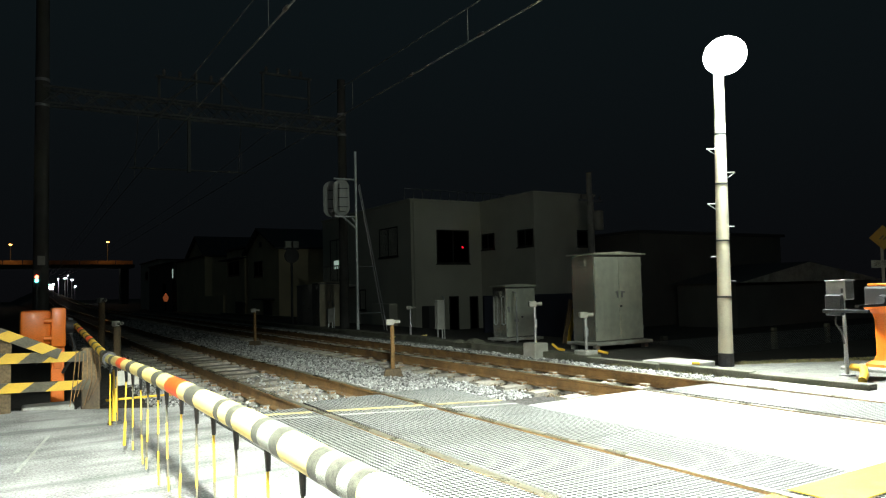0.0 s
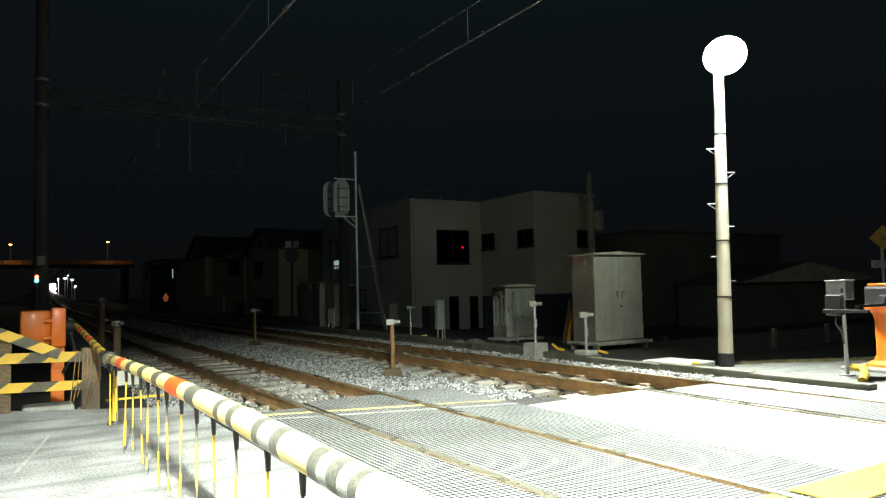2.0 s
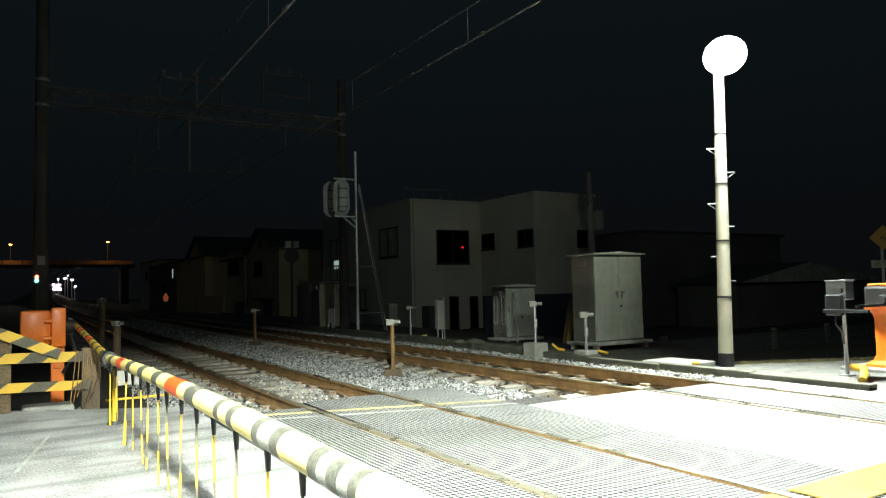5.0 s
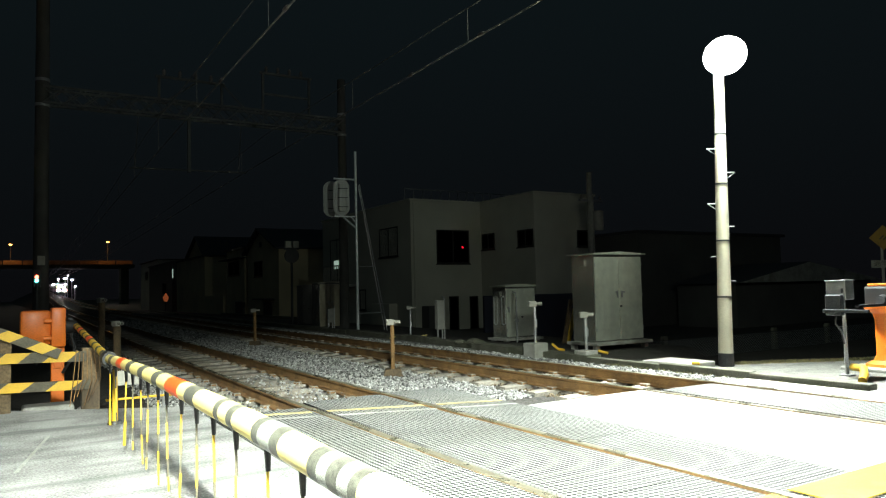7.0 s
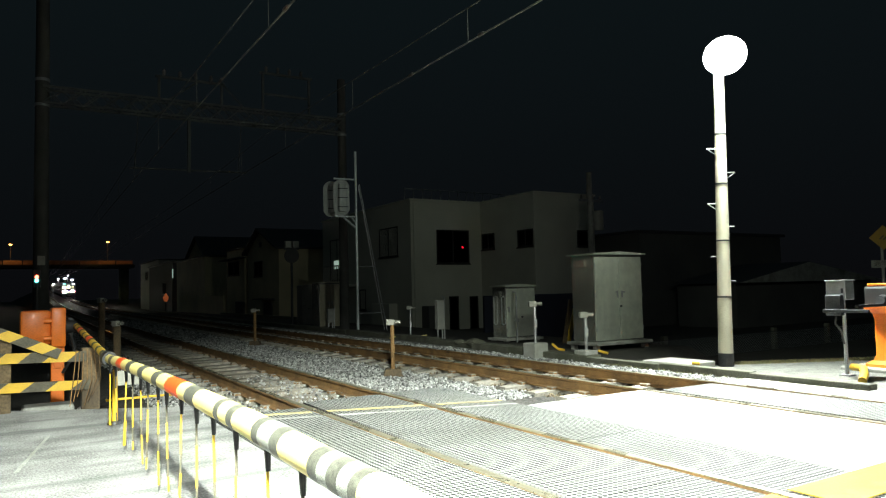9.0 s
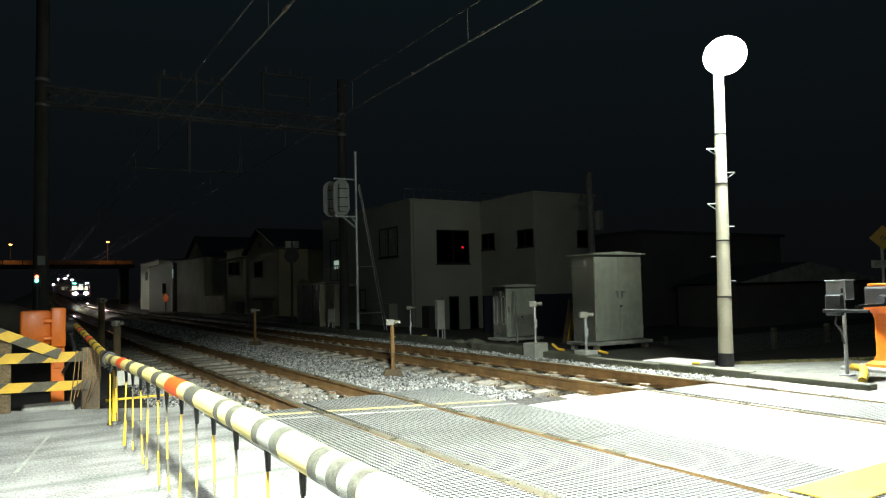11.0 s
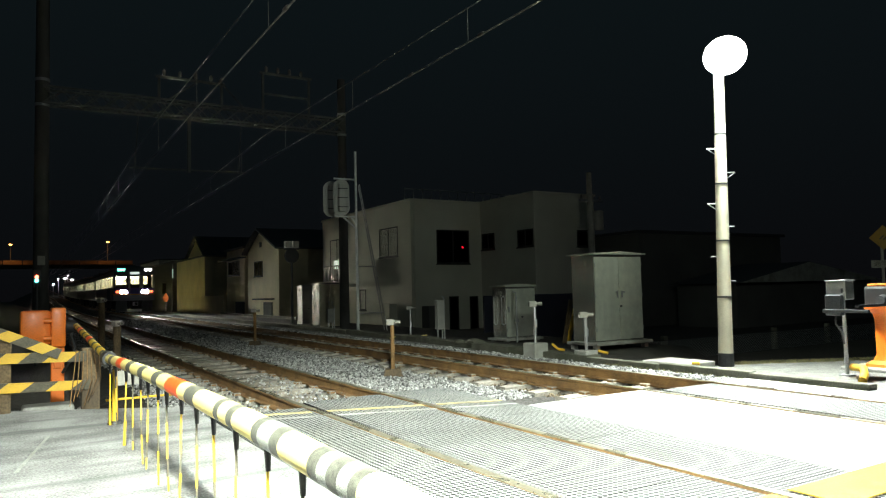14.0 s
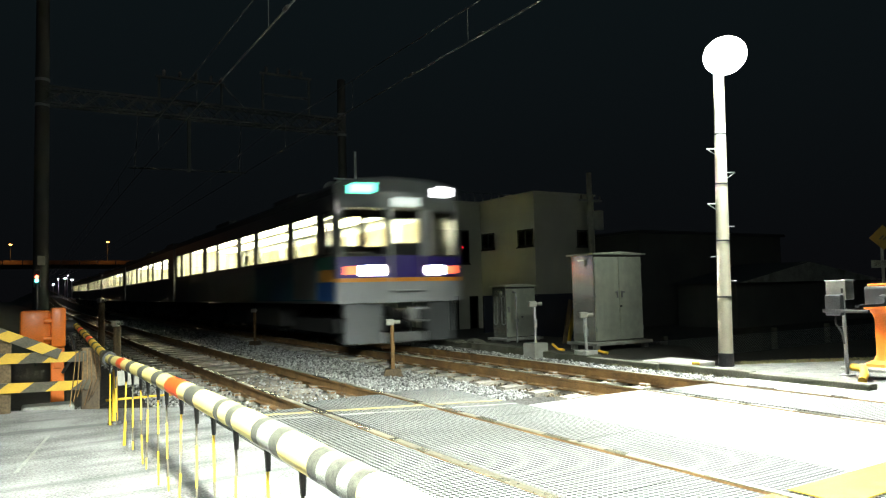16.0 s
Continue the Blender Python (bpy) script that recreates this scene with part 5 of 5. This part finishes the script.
M_CARWHITE = surf("train_white_paint", (0.32, 0.33, 0.34), 0.4, 0, 0.08, 2, 40, 0.04, 0.002, clear=0.2)
M_PURPLE = surf("train_purple_band", (0.045, 0.025, 0.22), 0.35, 0, 0.1, 2, 40, 0.04, 0.002, clear=0.3)
M_TRAINORANGE = surf("train_orange_stripe", (0.80, 0.30, 0.03), 0.4, 0, 0.1, 2, 40, 0.04, 0.002)
M_SKIRT = surf("train_skirt_grey", (0.075, 0.08, 0.083), 0.55, 0, 0.2, 2, 40, 0.06, 0.003, stain=(0.10, 0.10, 0.09), stain_amount=0.5)
M_UNDER = surf("underframe_black", (0.02, 0.02, 0.02), 0.8, 0, 0.3, 4, 30, 0.1, 0.004)
M_CREAM = surf("saloon_cream", (0.74, 0.68, 0.50), 0.6, 0, 0.06, 2, 30, 0.0)
M_SEAT = surf("seat_moquette", (0.10, 0.16, 0.20), 0.9, 0, 0.3, 8, 80, 0.2, 0.003)
M_BLIND = bpy.data.materials.new("roller_blind_cloth")
M_BLIND.use_nodes = True
_bn, _bl = M_BLIND.node_tree.nodes, M_BLIND.node_tree.links
_tr = _bn.new("ShaderNodeBsdfTranslucent")
_tr.inputs[0].default_value = (0.93, 0.87, 0.66, 1)
_bm = _bn.new("ShaderNodeMixShader")
_bm.inputs[0].default_value = 0.68
_bn["Principled BSDF"].inputs["Base Color"].default_value = (0.75, 0.68, 0.5, 1)
_bl.new(_bn["Principled BSDF"].outputs[0], _bm.inputs[1])
_bl.new(_tr.outputs[0], _bm.inputs[2])
_bl.new(_bm.outputs[0], _bn["Material Output"].inputs[0])
M_PANE = glass("train_window_glass")
M_TUBELIGHT = glow("saloon_light", (1.0, 0.93, 0.62), 40.0)
M_HEADLIGHT = glow("headlight", (1.0, 0.96, 0.78), 12000.0)
M_MARKER_W = glow("marker_white", (0.92, 0.94, 1.0), 12.0)
M_MARKER_G = glow("marker_green", (0.16, 1.0, 0.68), 6.0)
M_TAILRED = glow("side_marker_red", (1.0, 0.16, 0.06), 3.0)
M_DEST = glow("destination_display", (0.85, 0.95, 0.9), 0.8)

# blue, teal and orange livery film round the leading end
M_LIVERY = surf("livery_film", (0.015, 0.05, 0.09), 0.45, 0.1, 0.3, 0.9, 30, 0.03, 0.002, tint=(0.03, 0.13, 0.12), stain=(0.02, 0.04, 0.14), stain_amount=0.8)
M_LIVERY_BLUE = surf("blue_film", (0.015, 0.05, 0.24), 0.4, 0, 0.25, 2.5, 30, 0.03, 0.002, tint=(0.02, 0.10, 0.30))
M_LIVERY_ORANGE = surf("orange_film", (0.42, 0.15, 0.02), 0.4, 0, 0.3, 3.5, 30, 0.03, 0.002, tint=(0.5, 0.26, 0.04))
M_LIVERY_TEAL = surf("teal_film", (0.02, 0.13, 0.13), 0.4, 0, 0.3, 2.5, 30, 0.03, 0.002, tint=(0.05, 0.20, 0.12))

WINDOWS = [(1.42, 2.80), (3.30, 5.62), (6.10, 7.35), (7.86, 10.10), (10.45, 11.80), (12.45, 14.40), (14.75, 16.05), (16.45, 17.25)]
DOORS = (0, 2, 4, 6)
WZ0, WZ1, EAVE, SILL = 1.93, 2.78, 3.10, 0.95


def car(lead):
    c = thing("railway_car", 0, 0, 0, 0, "leading commuter car with a purple and white front, lit inside" if lead else "dull silver commuter car with brightly lit windows", "train car", "cars of the train")
    y_start = 0.36 if lead else 0.0
    for sx in (-1, 1):
        bm = bmesh.new()
        x0, x1 = sorted((sx * HALF, sx * (HALF - 0.05)))
        box(x0, x1, y_start, CAR, SILL, WZ0, 0, bm)
        box(x0, x1, y_start, CAR, WZ1, EAVE, 0, bm)
        wins = list(WINDOWS)
        if lead:
            wins = [(0.56, 0.96)] + wins
        y = y_start
        for a, b in wins:
            box(x0, x1, y, a, WZ0, WZ1, 0, bm)
            y = b
        box(x0, x1, y, CAR, WZ0, WZ1, 0, bm)
        part("side_wall", bm, M_CARSIDE, c, "dull silver side wall")
        for k, (a, b) in enumerate(wins):
            pane = part("window", box(sx * (HALF - 0.03), sx * (HALF - 0.02), a, b, WZ0, WZ1), M_PANE, c)
            bar = box(sx * (HALF - 0.014), sx * (HALF + 0.006), a - 0.03, b + 0.03, WZ1 - 0.02, WZ1 + 0.02)
            box(sx * (HALF - 0.014), sx * (HALF + 0.006), a - 0.03, b + 0.03, WZ0 - 0.02, WZ0 + 0.02, 0, bar)
            for u in (a, b):
                box(sx * (HALF - 0.014), sx * (HALF + 0.006), u - 0.03, u + 0.03, WZ0, WZ1, 0, bar)
            if b - a > 1.0:
                m = (a + b) / 2
                box(sx * (HALF - 0.014), sx * (HALF + 0.004), m - 0.02, m + 0.02, WZ0, WZ1, 0, bar)
            part("window_frame", bar, M_FRAME, pane)
            if sx > 0 and b - a > 1.0:
                part("roller_blind", box(HALF - 0.09, HALF - 0.08, a - 0.02, b + 0.02, WZ0 + 0.12, WZ1), M_BLIND, c, "cream roller blind")
        for k in DOORS:
            a, b = WINDOWS[k]
            for u0, u1 in ((a - 0.02, (a + b) / 2 - 0.006), ((a + b) / 2 + 0.006, b + 0.02)):
                part("door", box(sx * (HALF + 0.011), sx * (HALF + 0.018), u0, u1, SILL + 0.08, WZ0 - 0.03, 0.004), M_CARSIDE, c, "sliding door leaf")
    roof = []
    for i in range(25):
        a = math.pi * i / 24
        roof.append((HALF * math.cos(a), EAVE + 0.36 * math.sin(a) ** 0.5))
    part("roof", extrude_y(roof, 0.36 if lead else 0.0, CAR), M_SKIRT, c, "grey roof")
    for y in (4.5, 11.5):
        part("roof_unit", box(-0.7, 0.7, y, y + 2.0, EAVE + 0.36, EAVE + 0.6, 0.06), M_SKIRT, c, "roof air-conditioning unit")
    part("floor", box(-HALF + 0.06, HALF - 0.06, 0.42 if lead else 0.14, CAR, SILL, 1.10), M_UNDER, c)
    part("ceiling", box(-HALF + 0.06, HALF - 0.06, 0.42 if lead else 0.14, CAR, EAVE - 0.12, EAVE - 0.06), M_CREAM, c)
    for x in (-0.55, 0.55):
        part("light_strip", box(x - 0.30, x + 0.30, 1.4 if lead else 0.3, CAR - 0.3, EAVE - 0.17, EAVE - 0.125), M_TUBELIGHT, c, "glowing saloon light")
    part("end_wall", box(-HALF + 0.06, HALF - 0.06, CAR - 0.06, CAR, 1.1, EAVE - 0.12), M_CREAM, c)
    if not lead:
        part("end_wall", box(-HALF + 0.06, HALF - 0.06, 0.0, 0.06, 1.1, EAVE - 0.12), M_CREAM, c)
    for sx in (-1, 1):
        for a, b in ((3.1, 5.8), (7.7, 10.2), (12.2, 14.6)):
            seat = part("bench_seat", box(sx * (HALF - 0.56), sx * (HALF - 0.07), a, b, 1.101, 1.5, 0.03), M_SEAT, c)
            part("seat_back", box(sx * (HALF - 0.16), sx * (HALF - 0.07), a, b, 1.5, 1.9, 0.02), M_SEAT, seat)
    for y in (1.6, 13.2):
        bg = part("bogie", box(-0.95, 0.95, y, y + 2.5, 0.30, 0.62, 0.04), M_UNDER, c)
        for w in (0.35, 2.15):
            for sx in (-1, 1):
                part("wheel", rod((sx * 0.48, y + w, 0.42), (sx * 0.60, y + w, 0.42), 0.42, None, 24), M_UNDER, bg, "", True)
    for a, b in ((4.6, 7.2), (7.6, 10.0), (10.3, 12.7)):
        part("equipment_box", box(-1.15, 1.15, a, b, 0.36, 0.94, 0.04), M_UNDER, c)
    if lead:
        front(c)
    else:
        part("gangway", box(-0.45, 0.45, -0.28, 0.0, 1.0, 3.0, 0.02), M_UNDER, c, "rubber gangway bellows")
    return c


BOW = 0.26


def bow(x):
    """How far the rounded nose is swept back at x."""
    return BOW * (abs(x) / HALF) ** 2.2


def nose(x0, x1, z0, z1, y0=-0.02, y1=0.10, bm=None):
    """A plate that follows the rounded nose."""
    bm = bm or bmesh.new()
    n = max(2, int((x1 - x0) / 0.12) + 1)
    rings = []
    for i in range(n):
        x = x0 + (x1 - x0) * i / (n - 1)
        rings.append([bm.verts.new((x, y + bow(x), z)) for y, z in ((y0, z0), (y1, z0), (y1, z1), (y0, z1))])
    for p, q in zip(rings, rings[1:]):
        for k in range(4):
            bm.faces.new((p[k], p[(k + 1) % 4], q[(k + 1) % 4], q[k]))
    bm.faces.new(rings[0][::-1])
    bm.faces.new(rings[-1])
    return bm


def front(c):
    """The driving end: pillars round the windscreens, purple band with sunken headlights, white apron, skirt, coupler."""
    part("apron", nose(-HALF, HALF, 0.95, 1.36, -0.05, 0.10), M_CARWHITE, c, "white lower front", True)
    part("stripe", nose(-HALF - 0.004, HALF + 0.004, 1.362, 1.44, -0.056, 0.10), M_TRAINORANGE, c, "orange stripe", True)
    L0, L1, Z0, Z1 = 0.50, 0.93, 1.49, 1.69
    band = nose(-HALF, HALF, 1.442, Z0, -0.045, 0.10)
    nose(-HALF, HALF, Z1, 1.86, -0.045, 0.10, band)
    for x0, x1 in ((-HALF, -L1), (-L0, L0), (L1, HALF)):
        nose(x0, x1, Z0, Z1, -0.045, 0.10, band)
    part("band", band, M_PURPLE, c, "purple band", True)
    for x0, x1, mat in ((-HALF, -1.26, M_CARGREY), (-0.42, -0.33, M_CARGREY), (0.33, 0.58, M_CARWHITE), (1.26, HALF, M_CARGREY)):
        part("pillar", nose(x0, x1, 1.862, 2.80, -0.03, 0.10), mat, c, "silver-grey pillar", True)
    part("brow", nose(-HALF, HALF, 2.802, 3.14, -0.03, 0.10), M_CARGREY, c, "grey brow", True)
    crown = bmesh.new()
    ring = []
    for i in range(25):
        a = math.pi * i / 24
        x, z = HALF * math.cos(a), 3.142 + 0.31 * math.sin(a) ** 0.5
        ring.append([crown.verts.new((x, bow(x) + 0.05 + 0.12 * math.sin(a), z)), crown.verts.new((x, 0.40, z)), crown.verts.new((x, bow(x) + 0.05, 3.13))])
    for p, q in zip(ring, ring[1:]):
        crown.faces.new((p[0], q[0], q[1], p[1]))
        crown.faces.new((p[2], q[2], q[0], p[0]))
    part("crown", crown, M_CARGREY, c, "rounded grey roof crown", True)
    for x0, x1, nm in ((-1.26, -0.42, "windscreen"), (-0.33, 0.33, "door_window"), (0.58, 1.26, "windscreen")):
        part(nm, nose(x0, x1, 1.862 if nm == "windscreen" else 2.13, 2.80, 0.02, 0.03), M_PANE, c)
    for x0, x1, z0, z1 in ((-1.26, -0.42, 1.862, 1.90), (0.58, 1.26, 1.862, 1.90), (-0.33, -0.29, 1.862, 2.80), (0.29, 0.33, 1.862, 2.80)):
        part("rubber_seal", nose(x0, x1, z0, z1, -0.034, 0.02), M_BLACK, c)
    part("wiper", rod((-0.95, 0.06, 1.9), (-0.6, 0.03, 2.45), 0.012, None, 6), M_BLACK, c)
    part("wiper", rod((0.95, 0.06, 1.9), (0.72, 0.05, 2.45), 0.012, None, 6), M_BLACK, c)
    gd = part("gangway_door", nose(-0.33, 0.33, 1.462, 1.88, -0.066, -0.046), M_PURPLE, c, "purple front gangway door", True)
    part("door_panel", nose(-0.29, 0.29, 1.882, 2.128, -0.02, 0.03), M_UNDER, gd, "dark panel under the door window", True)
    part("door_frame", nose(-0.36, -0.33, 1.0, 2.80, -0.075, -0.04), M_STEEL, gd, "silver door frame")
    part("door_frame", nose(0.33, 0.36, 1.0, 2.80, -0.075, -0.04), M_STEEL, gd, "silver door frame")
    part("display", nose(-0.30, 0.30, 2.86, 3.03, -0.05, -0.031), M_DEST, c, "glowing destination display")
    for sx, mat, lab in ((-1, M_MARKER_G, "greenish marker light"), (1, M_MARKER_W, "white marker light")):
        x0, x1 = sorted((sx * 1.14, sx * 0.66))
        hood = part("light_hood", nose(x0 - 0.04, x1 + 0.04, 3.08, 3.31, -0.045, 0.05), M_CARGREY, c, "grey lamp hood", True)
        part("marker_light", nose(x0, x1, 3.11, 3.28, -0.06, -0.046), mat, hood, lab, True)
    for sx in (-1, 1):
        x0, x1 = sorted((sx * L1, sx * L0))
        ym = bow((x0 + x1) / 2)
        # Deep wells and dividers, added to narrow the headlights' beams.
        well = bmesh.new()
        xm = (x0 + x1) / 2
        for u0, u1, w0, w1 in ((x0 - 0.02, x0, Z0 - 0.02, Z1 + 0.02), (x1, x1 + 0.02, Z0 - 0.02, Z1 + 0.02), (x0, x1, Z0 - 0.02, Z0), (x0, x1, Z1, Z1 + 0.02)):
            box(u0, u1, ym, ym + 0.54, w0, w1, 0, well)
        box(xm - 0.008, xm + 0.008, ym, ym + 0.50, Z0, Z1, 0, well)
        box(x0 - 0.02, x1 + 0.02, ym + 0.541, ym + 0.56, Z0 - 0.02, Z1 + 0.02, 0, well)
        bz = part("light_well", well, M_BLACK, c, "deep black well with a divider, added to narrow the beam")
        part("headlight", box(x0, x1, ym + 0.515, ym + 0.53, Z0, Z1), M_HEADLIGHT, bz, "dazzling white headlight")
        m0, m1 = sorted((sx * 1.24, sx * 0.98))
        part("side_marker", nose(m0, m1, 1.51, 1.67, -0.06, -0.0455), M_TAILRED, bz, "red marker", True)
    # cab bulkhead with openings to the lit saloon
    bm = bmesh.new()
    box(-HALF + 0.06, HALF - 0.06, 1.25, 1.30, 1.1, 2.14, 0, bm)
    box(-HALF + 0.06, HALF - 0.06, 1.25, 1.30, 2.75, EAVE - 0.12, 0, bm)
    for x0, x1 in ((-HALF + 0.06, -1.15), (-0.45, -0.28), (1.02, HALF - 0.06)):
        box(x0, x1, 1.25, 1.30, 2.14, 2.75, 0, bm)
    part("bulkhead", bm, M_UNDER, c, "dark cab bulkhead")
    part("console", box(-1.25, -0.40, 0.72, 1.05, 1.101, 1.98, 0.04), M_UNDER, c, "driver's console")
    for sx in (-1, 1):
        x0, x1 = sorted((sx * 1.22, sx * 0.50))
        part("skirt", nose(x0, x1, 0.16, 0.94, 0.03, 0.12), M_CARGREY if sx < 0 else M_SKIRT, c, "grey skirt plate", True)
        e0, e1 = sorted((sx * (HALF + 0.002), sx * (HALF + 0.010)))
        for z0, z1, far, mat, lab in ((1.0, 1.38, 1.36, M_LIVERY_BLUE, "blue livery film"), (1.382, 1.62, 1.20, M_LIVERY_ORANGE, "orange livery film"), (1.622, 1.88, 1.36, M_LIVERY_TEAL, "teal livery film")):
            part("livery_panel", box(e0, e1, 0.37, far, z0, z1, 0.0), mat, c, lab)
        part("livery_panel", box(e0, e1, 1.38, 5.9, 1.0, 1.86, 0.0), M_LIVERY, c, "dark blue-green livery film")
    part("coupler", rod((0, 0.3, 0.72), (0, -0.35, 0.72), 0.10, None, 14), M_UNDER, c, "dark coupler", True)
    ch = part("coupler_head", box(-0.17, 0.17, -0.5, -0.3, 0.58, 0.86, 0.03), M_STEEL, c, "worn steel coupler head")
    part("hook", box(-0.05, 0.12, -0.60, -0.5, 0.62, 0.82, 0.02), M_DARKMETAL, ch)
    for x in (-0.38, 0.36):
        part("air_hose", tube([(x, 0.05, 0.92), (x, -0.12, 0.80), (x * 0.9, -0.16, 0.55), (x * 0.7, -0.05, 0.45)], 0.028, 8), M_BLACK, c, "", True)
    part("step_bar", box(-0.33, 0.33, -0.17, -0.055, 1.17, 1.20, 0.01), M_STEEL, c)
    part("rail_guard", box(-1.1, 1.1, 0.34, 0.42, 0.14, 0.34, 0.02), M_STEEL, c, "steel rail guard")


# ---- a small car that turns round on the near road, its headlights sweeping the far side ----
M_CARPAINT = surf("silver_car_paint", (0.40, 0.41, 0.42), 0.35, 0.5, 0.06, 3, 200, 0.02, 0.001, clear=0.8)
M_CARLAMP = glow("car_headlight", (1.0, 0.66, 0.34), 2300.0)
M_CARRED = glow("car_tail_lamp", (1.0, 0.05, 0.02), 4.0)


def hull(outline, half, inset, bev=0.05):
    """A body along x with the side outline (x, z), drawn in by inset(z) at each side."""
    bm = bmesh.new()
    sides = [[bm.verts.new((x, sy * (half - inset(z)), z)) for x, z in outline] for sy in (-1, 1)]
    bm.faces.new(sides[0])
    bm.faces.new(sides[1][::-1])
    for i in range(len(outline)):
        j = (i + 1) % len(outline)
        bm.faces.new((sides[0][i], sides[1][i], sides[1][j], sides[0][j]))
    bmesh.ops.bevel(bm, geom=bm.edges[:], offset=bev, segments=2, affect="EDGES", profile=0.6)
    return bm


def small_car():
    v = thing("car", 0, 0, 0, 0, "small silver hatchback with lit headlights turning on the near road", "car")
    body = part("body", hull([(-1.62, 0.25), (1.66, 0.25), (1.70, 0.52), (1.62, 0.80), (0.90, 0.98), (-1.60, 1.0), (-1.70, 0.6)], 0.74, lambda z: 0.0), M_CARPAINT, v, "", True)
    part("cabin", hull([(-1.58, 0.985), (0.92, 0.965), (0.30, 1.46), (-1.30, 1.50)], 0.70, lambda z: 0.16 * max(0, z - 0.98) / 0.5, 0.03), M_DARKGLASS, v, "dark glazed cabin", True)
    part("roof", hull([(-1.34, 1.49), (0.26, 1.46), (0.18, 1.52), (-1.24, 1.555)], 0.57, lambda z: 0.0, 0.015), M_CARPAINT, v, "", True)
    for sy in (-1, 1):
        for x in (-0.72, 0.22):
            part("door_handle", box(x, x + 0.16, sy * 0.742, sy * 0.765, 0.80, 0.83, 0.006), M_STEEL, body)
        part("wing_mirror", box(0.55, 0.72, sy * 0.74, sy * 0.88, 0.98, 1.10, 0.03), M_CARPAINT, body, "", True)
        for x in (-1.08, 1.08):
            w = part("wheel", rod((x, sy * 0.60, 0.285), (x, sy * 0.755, 0.285), 0.285, None, 28), M_BLACK, v, "black tyre", True)
            part("rim", rod((x, sy * 0.745, 0.285), (x, sy * 0.762, 0.285), 0.17, 0.15, 20), M_STEEL, w, "silver rim", True)
        y0, y1 = sorted((sy * 0.42, sy * 0.62))
        # Box hoods added ahead of the bulbs to make a narrow beam.
        shell = bmesh.new()
        for a0, a1, b0, b1 in ((y0 - 0.015, y0, 0.575, 0.775), (y1, y1 + 0.015, 0.575, 0.775), (y0, y1, 0.575, 0.59), (y0, y1, 0.76, 0.775)):
            box(1.70, 2.2, a0, a1, b0, b1, 0, shell)
        lampw = part("headlight", shell, M_BLACK, v, "long black hood added to narrow the headlight beam")
        part("bulb", box(1.70, 1.712, y0, y1, 0.59, 0.76), M_CARLAMP, lampw, "glowing warm headlight")
        part("tail_lamp", box(-1.73, -1.69, y0, y1, 0.62, 0.78, 0.01), M_CARRED, v, "red tail lamp")
    part("bumper", box(1.62, 1.99, -0.72, 0.72, 0.22, 0.50, 0.05), M_CARPAINT, v, "", True)
    part("grille", box(1.66, 1.99, -0.36, 0.36, 0.52, 0.68, 0.02), M_BLACK, v, "black grille")
    part("licence_plate", box(1.992, 2.0, -0.165, 0.165, 0.32, 0.48, 0.003), M_WHITEBOX, v, "blank plate")
    return v


turning_car = small_car()
# time, place on the near road, and heading from the crossing's axis
TURN = [(0.0, -10.6, 0.4, 13), (1.0, -9.8, 0.6, 15), (2.0, -8.9, 0.9, 20), (3.0, -8.2, 1.2, 33), (3.6, -7.9, 1.6, 41), (4.2, -7.6, 2.1, 47), (4.8, -7.4, 3.0, 70), (5.4, -7.9, 4.2, 110),
        (6.0, -9.4, 5.0, 150), (6.6, -11.6, 5.3, 178), (8.0, -20.0, 5.4, 180), (16.0, -100.0, 5.4, 180)]

PITCH = 18.15
cars = [car(True)]
plain = car(False)
cars.append(plain)
for _ in range(4):
    cars.append(copy_thing(plain, Matrix.Identity(4)))

# where the train's front stands along the line, second by second
RUN = [(0.0, 391.0), (3.0, 319.0), (6.5, 235.0), (9.0, 175.0), (11.0, 127.0), (12.0, 103.0), (13.0, 79.4), (13.5, 67.6), (14.0, 55.9), (14.5, 44.9), (15.0, 33.9), (15.5, 23.0), (16.0, 12.5)]
TRACK_MID = NEAR + SPACING + GAUGE / 2


def motions():
    for k, c in enumerate(cars):
        rows = []
        for t, s in RUN:
            a = along(s + k * PITCH, TRACK_MID)
            b = along(s + k * PITCH + CAR, TRACK_MID)
            d = b - a
            rows.append((t, Matrix.Translation(a) @ Matrix.Rotation(-math.atan2(d.x, d.y), 4, "Z") @ Matrix.Rotation(math.atan2(d.z, d.y), 4, "X")))
        walk(c, rows)
    walk(turning_car, [(t, pose(x, y, 0.0, 0, 0, deg)) for t, x, y, deg in TURN])


motions()
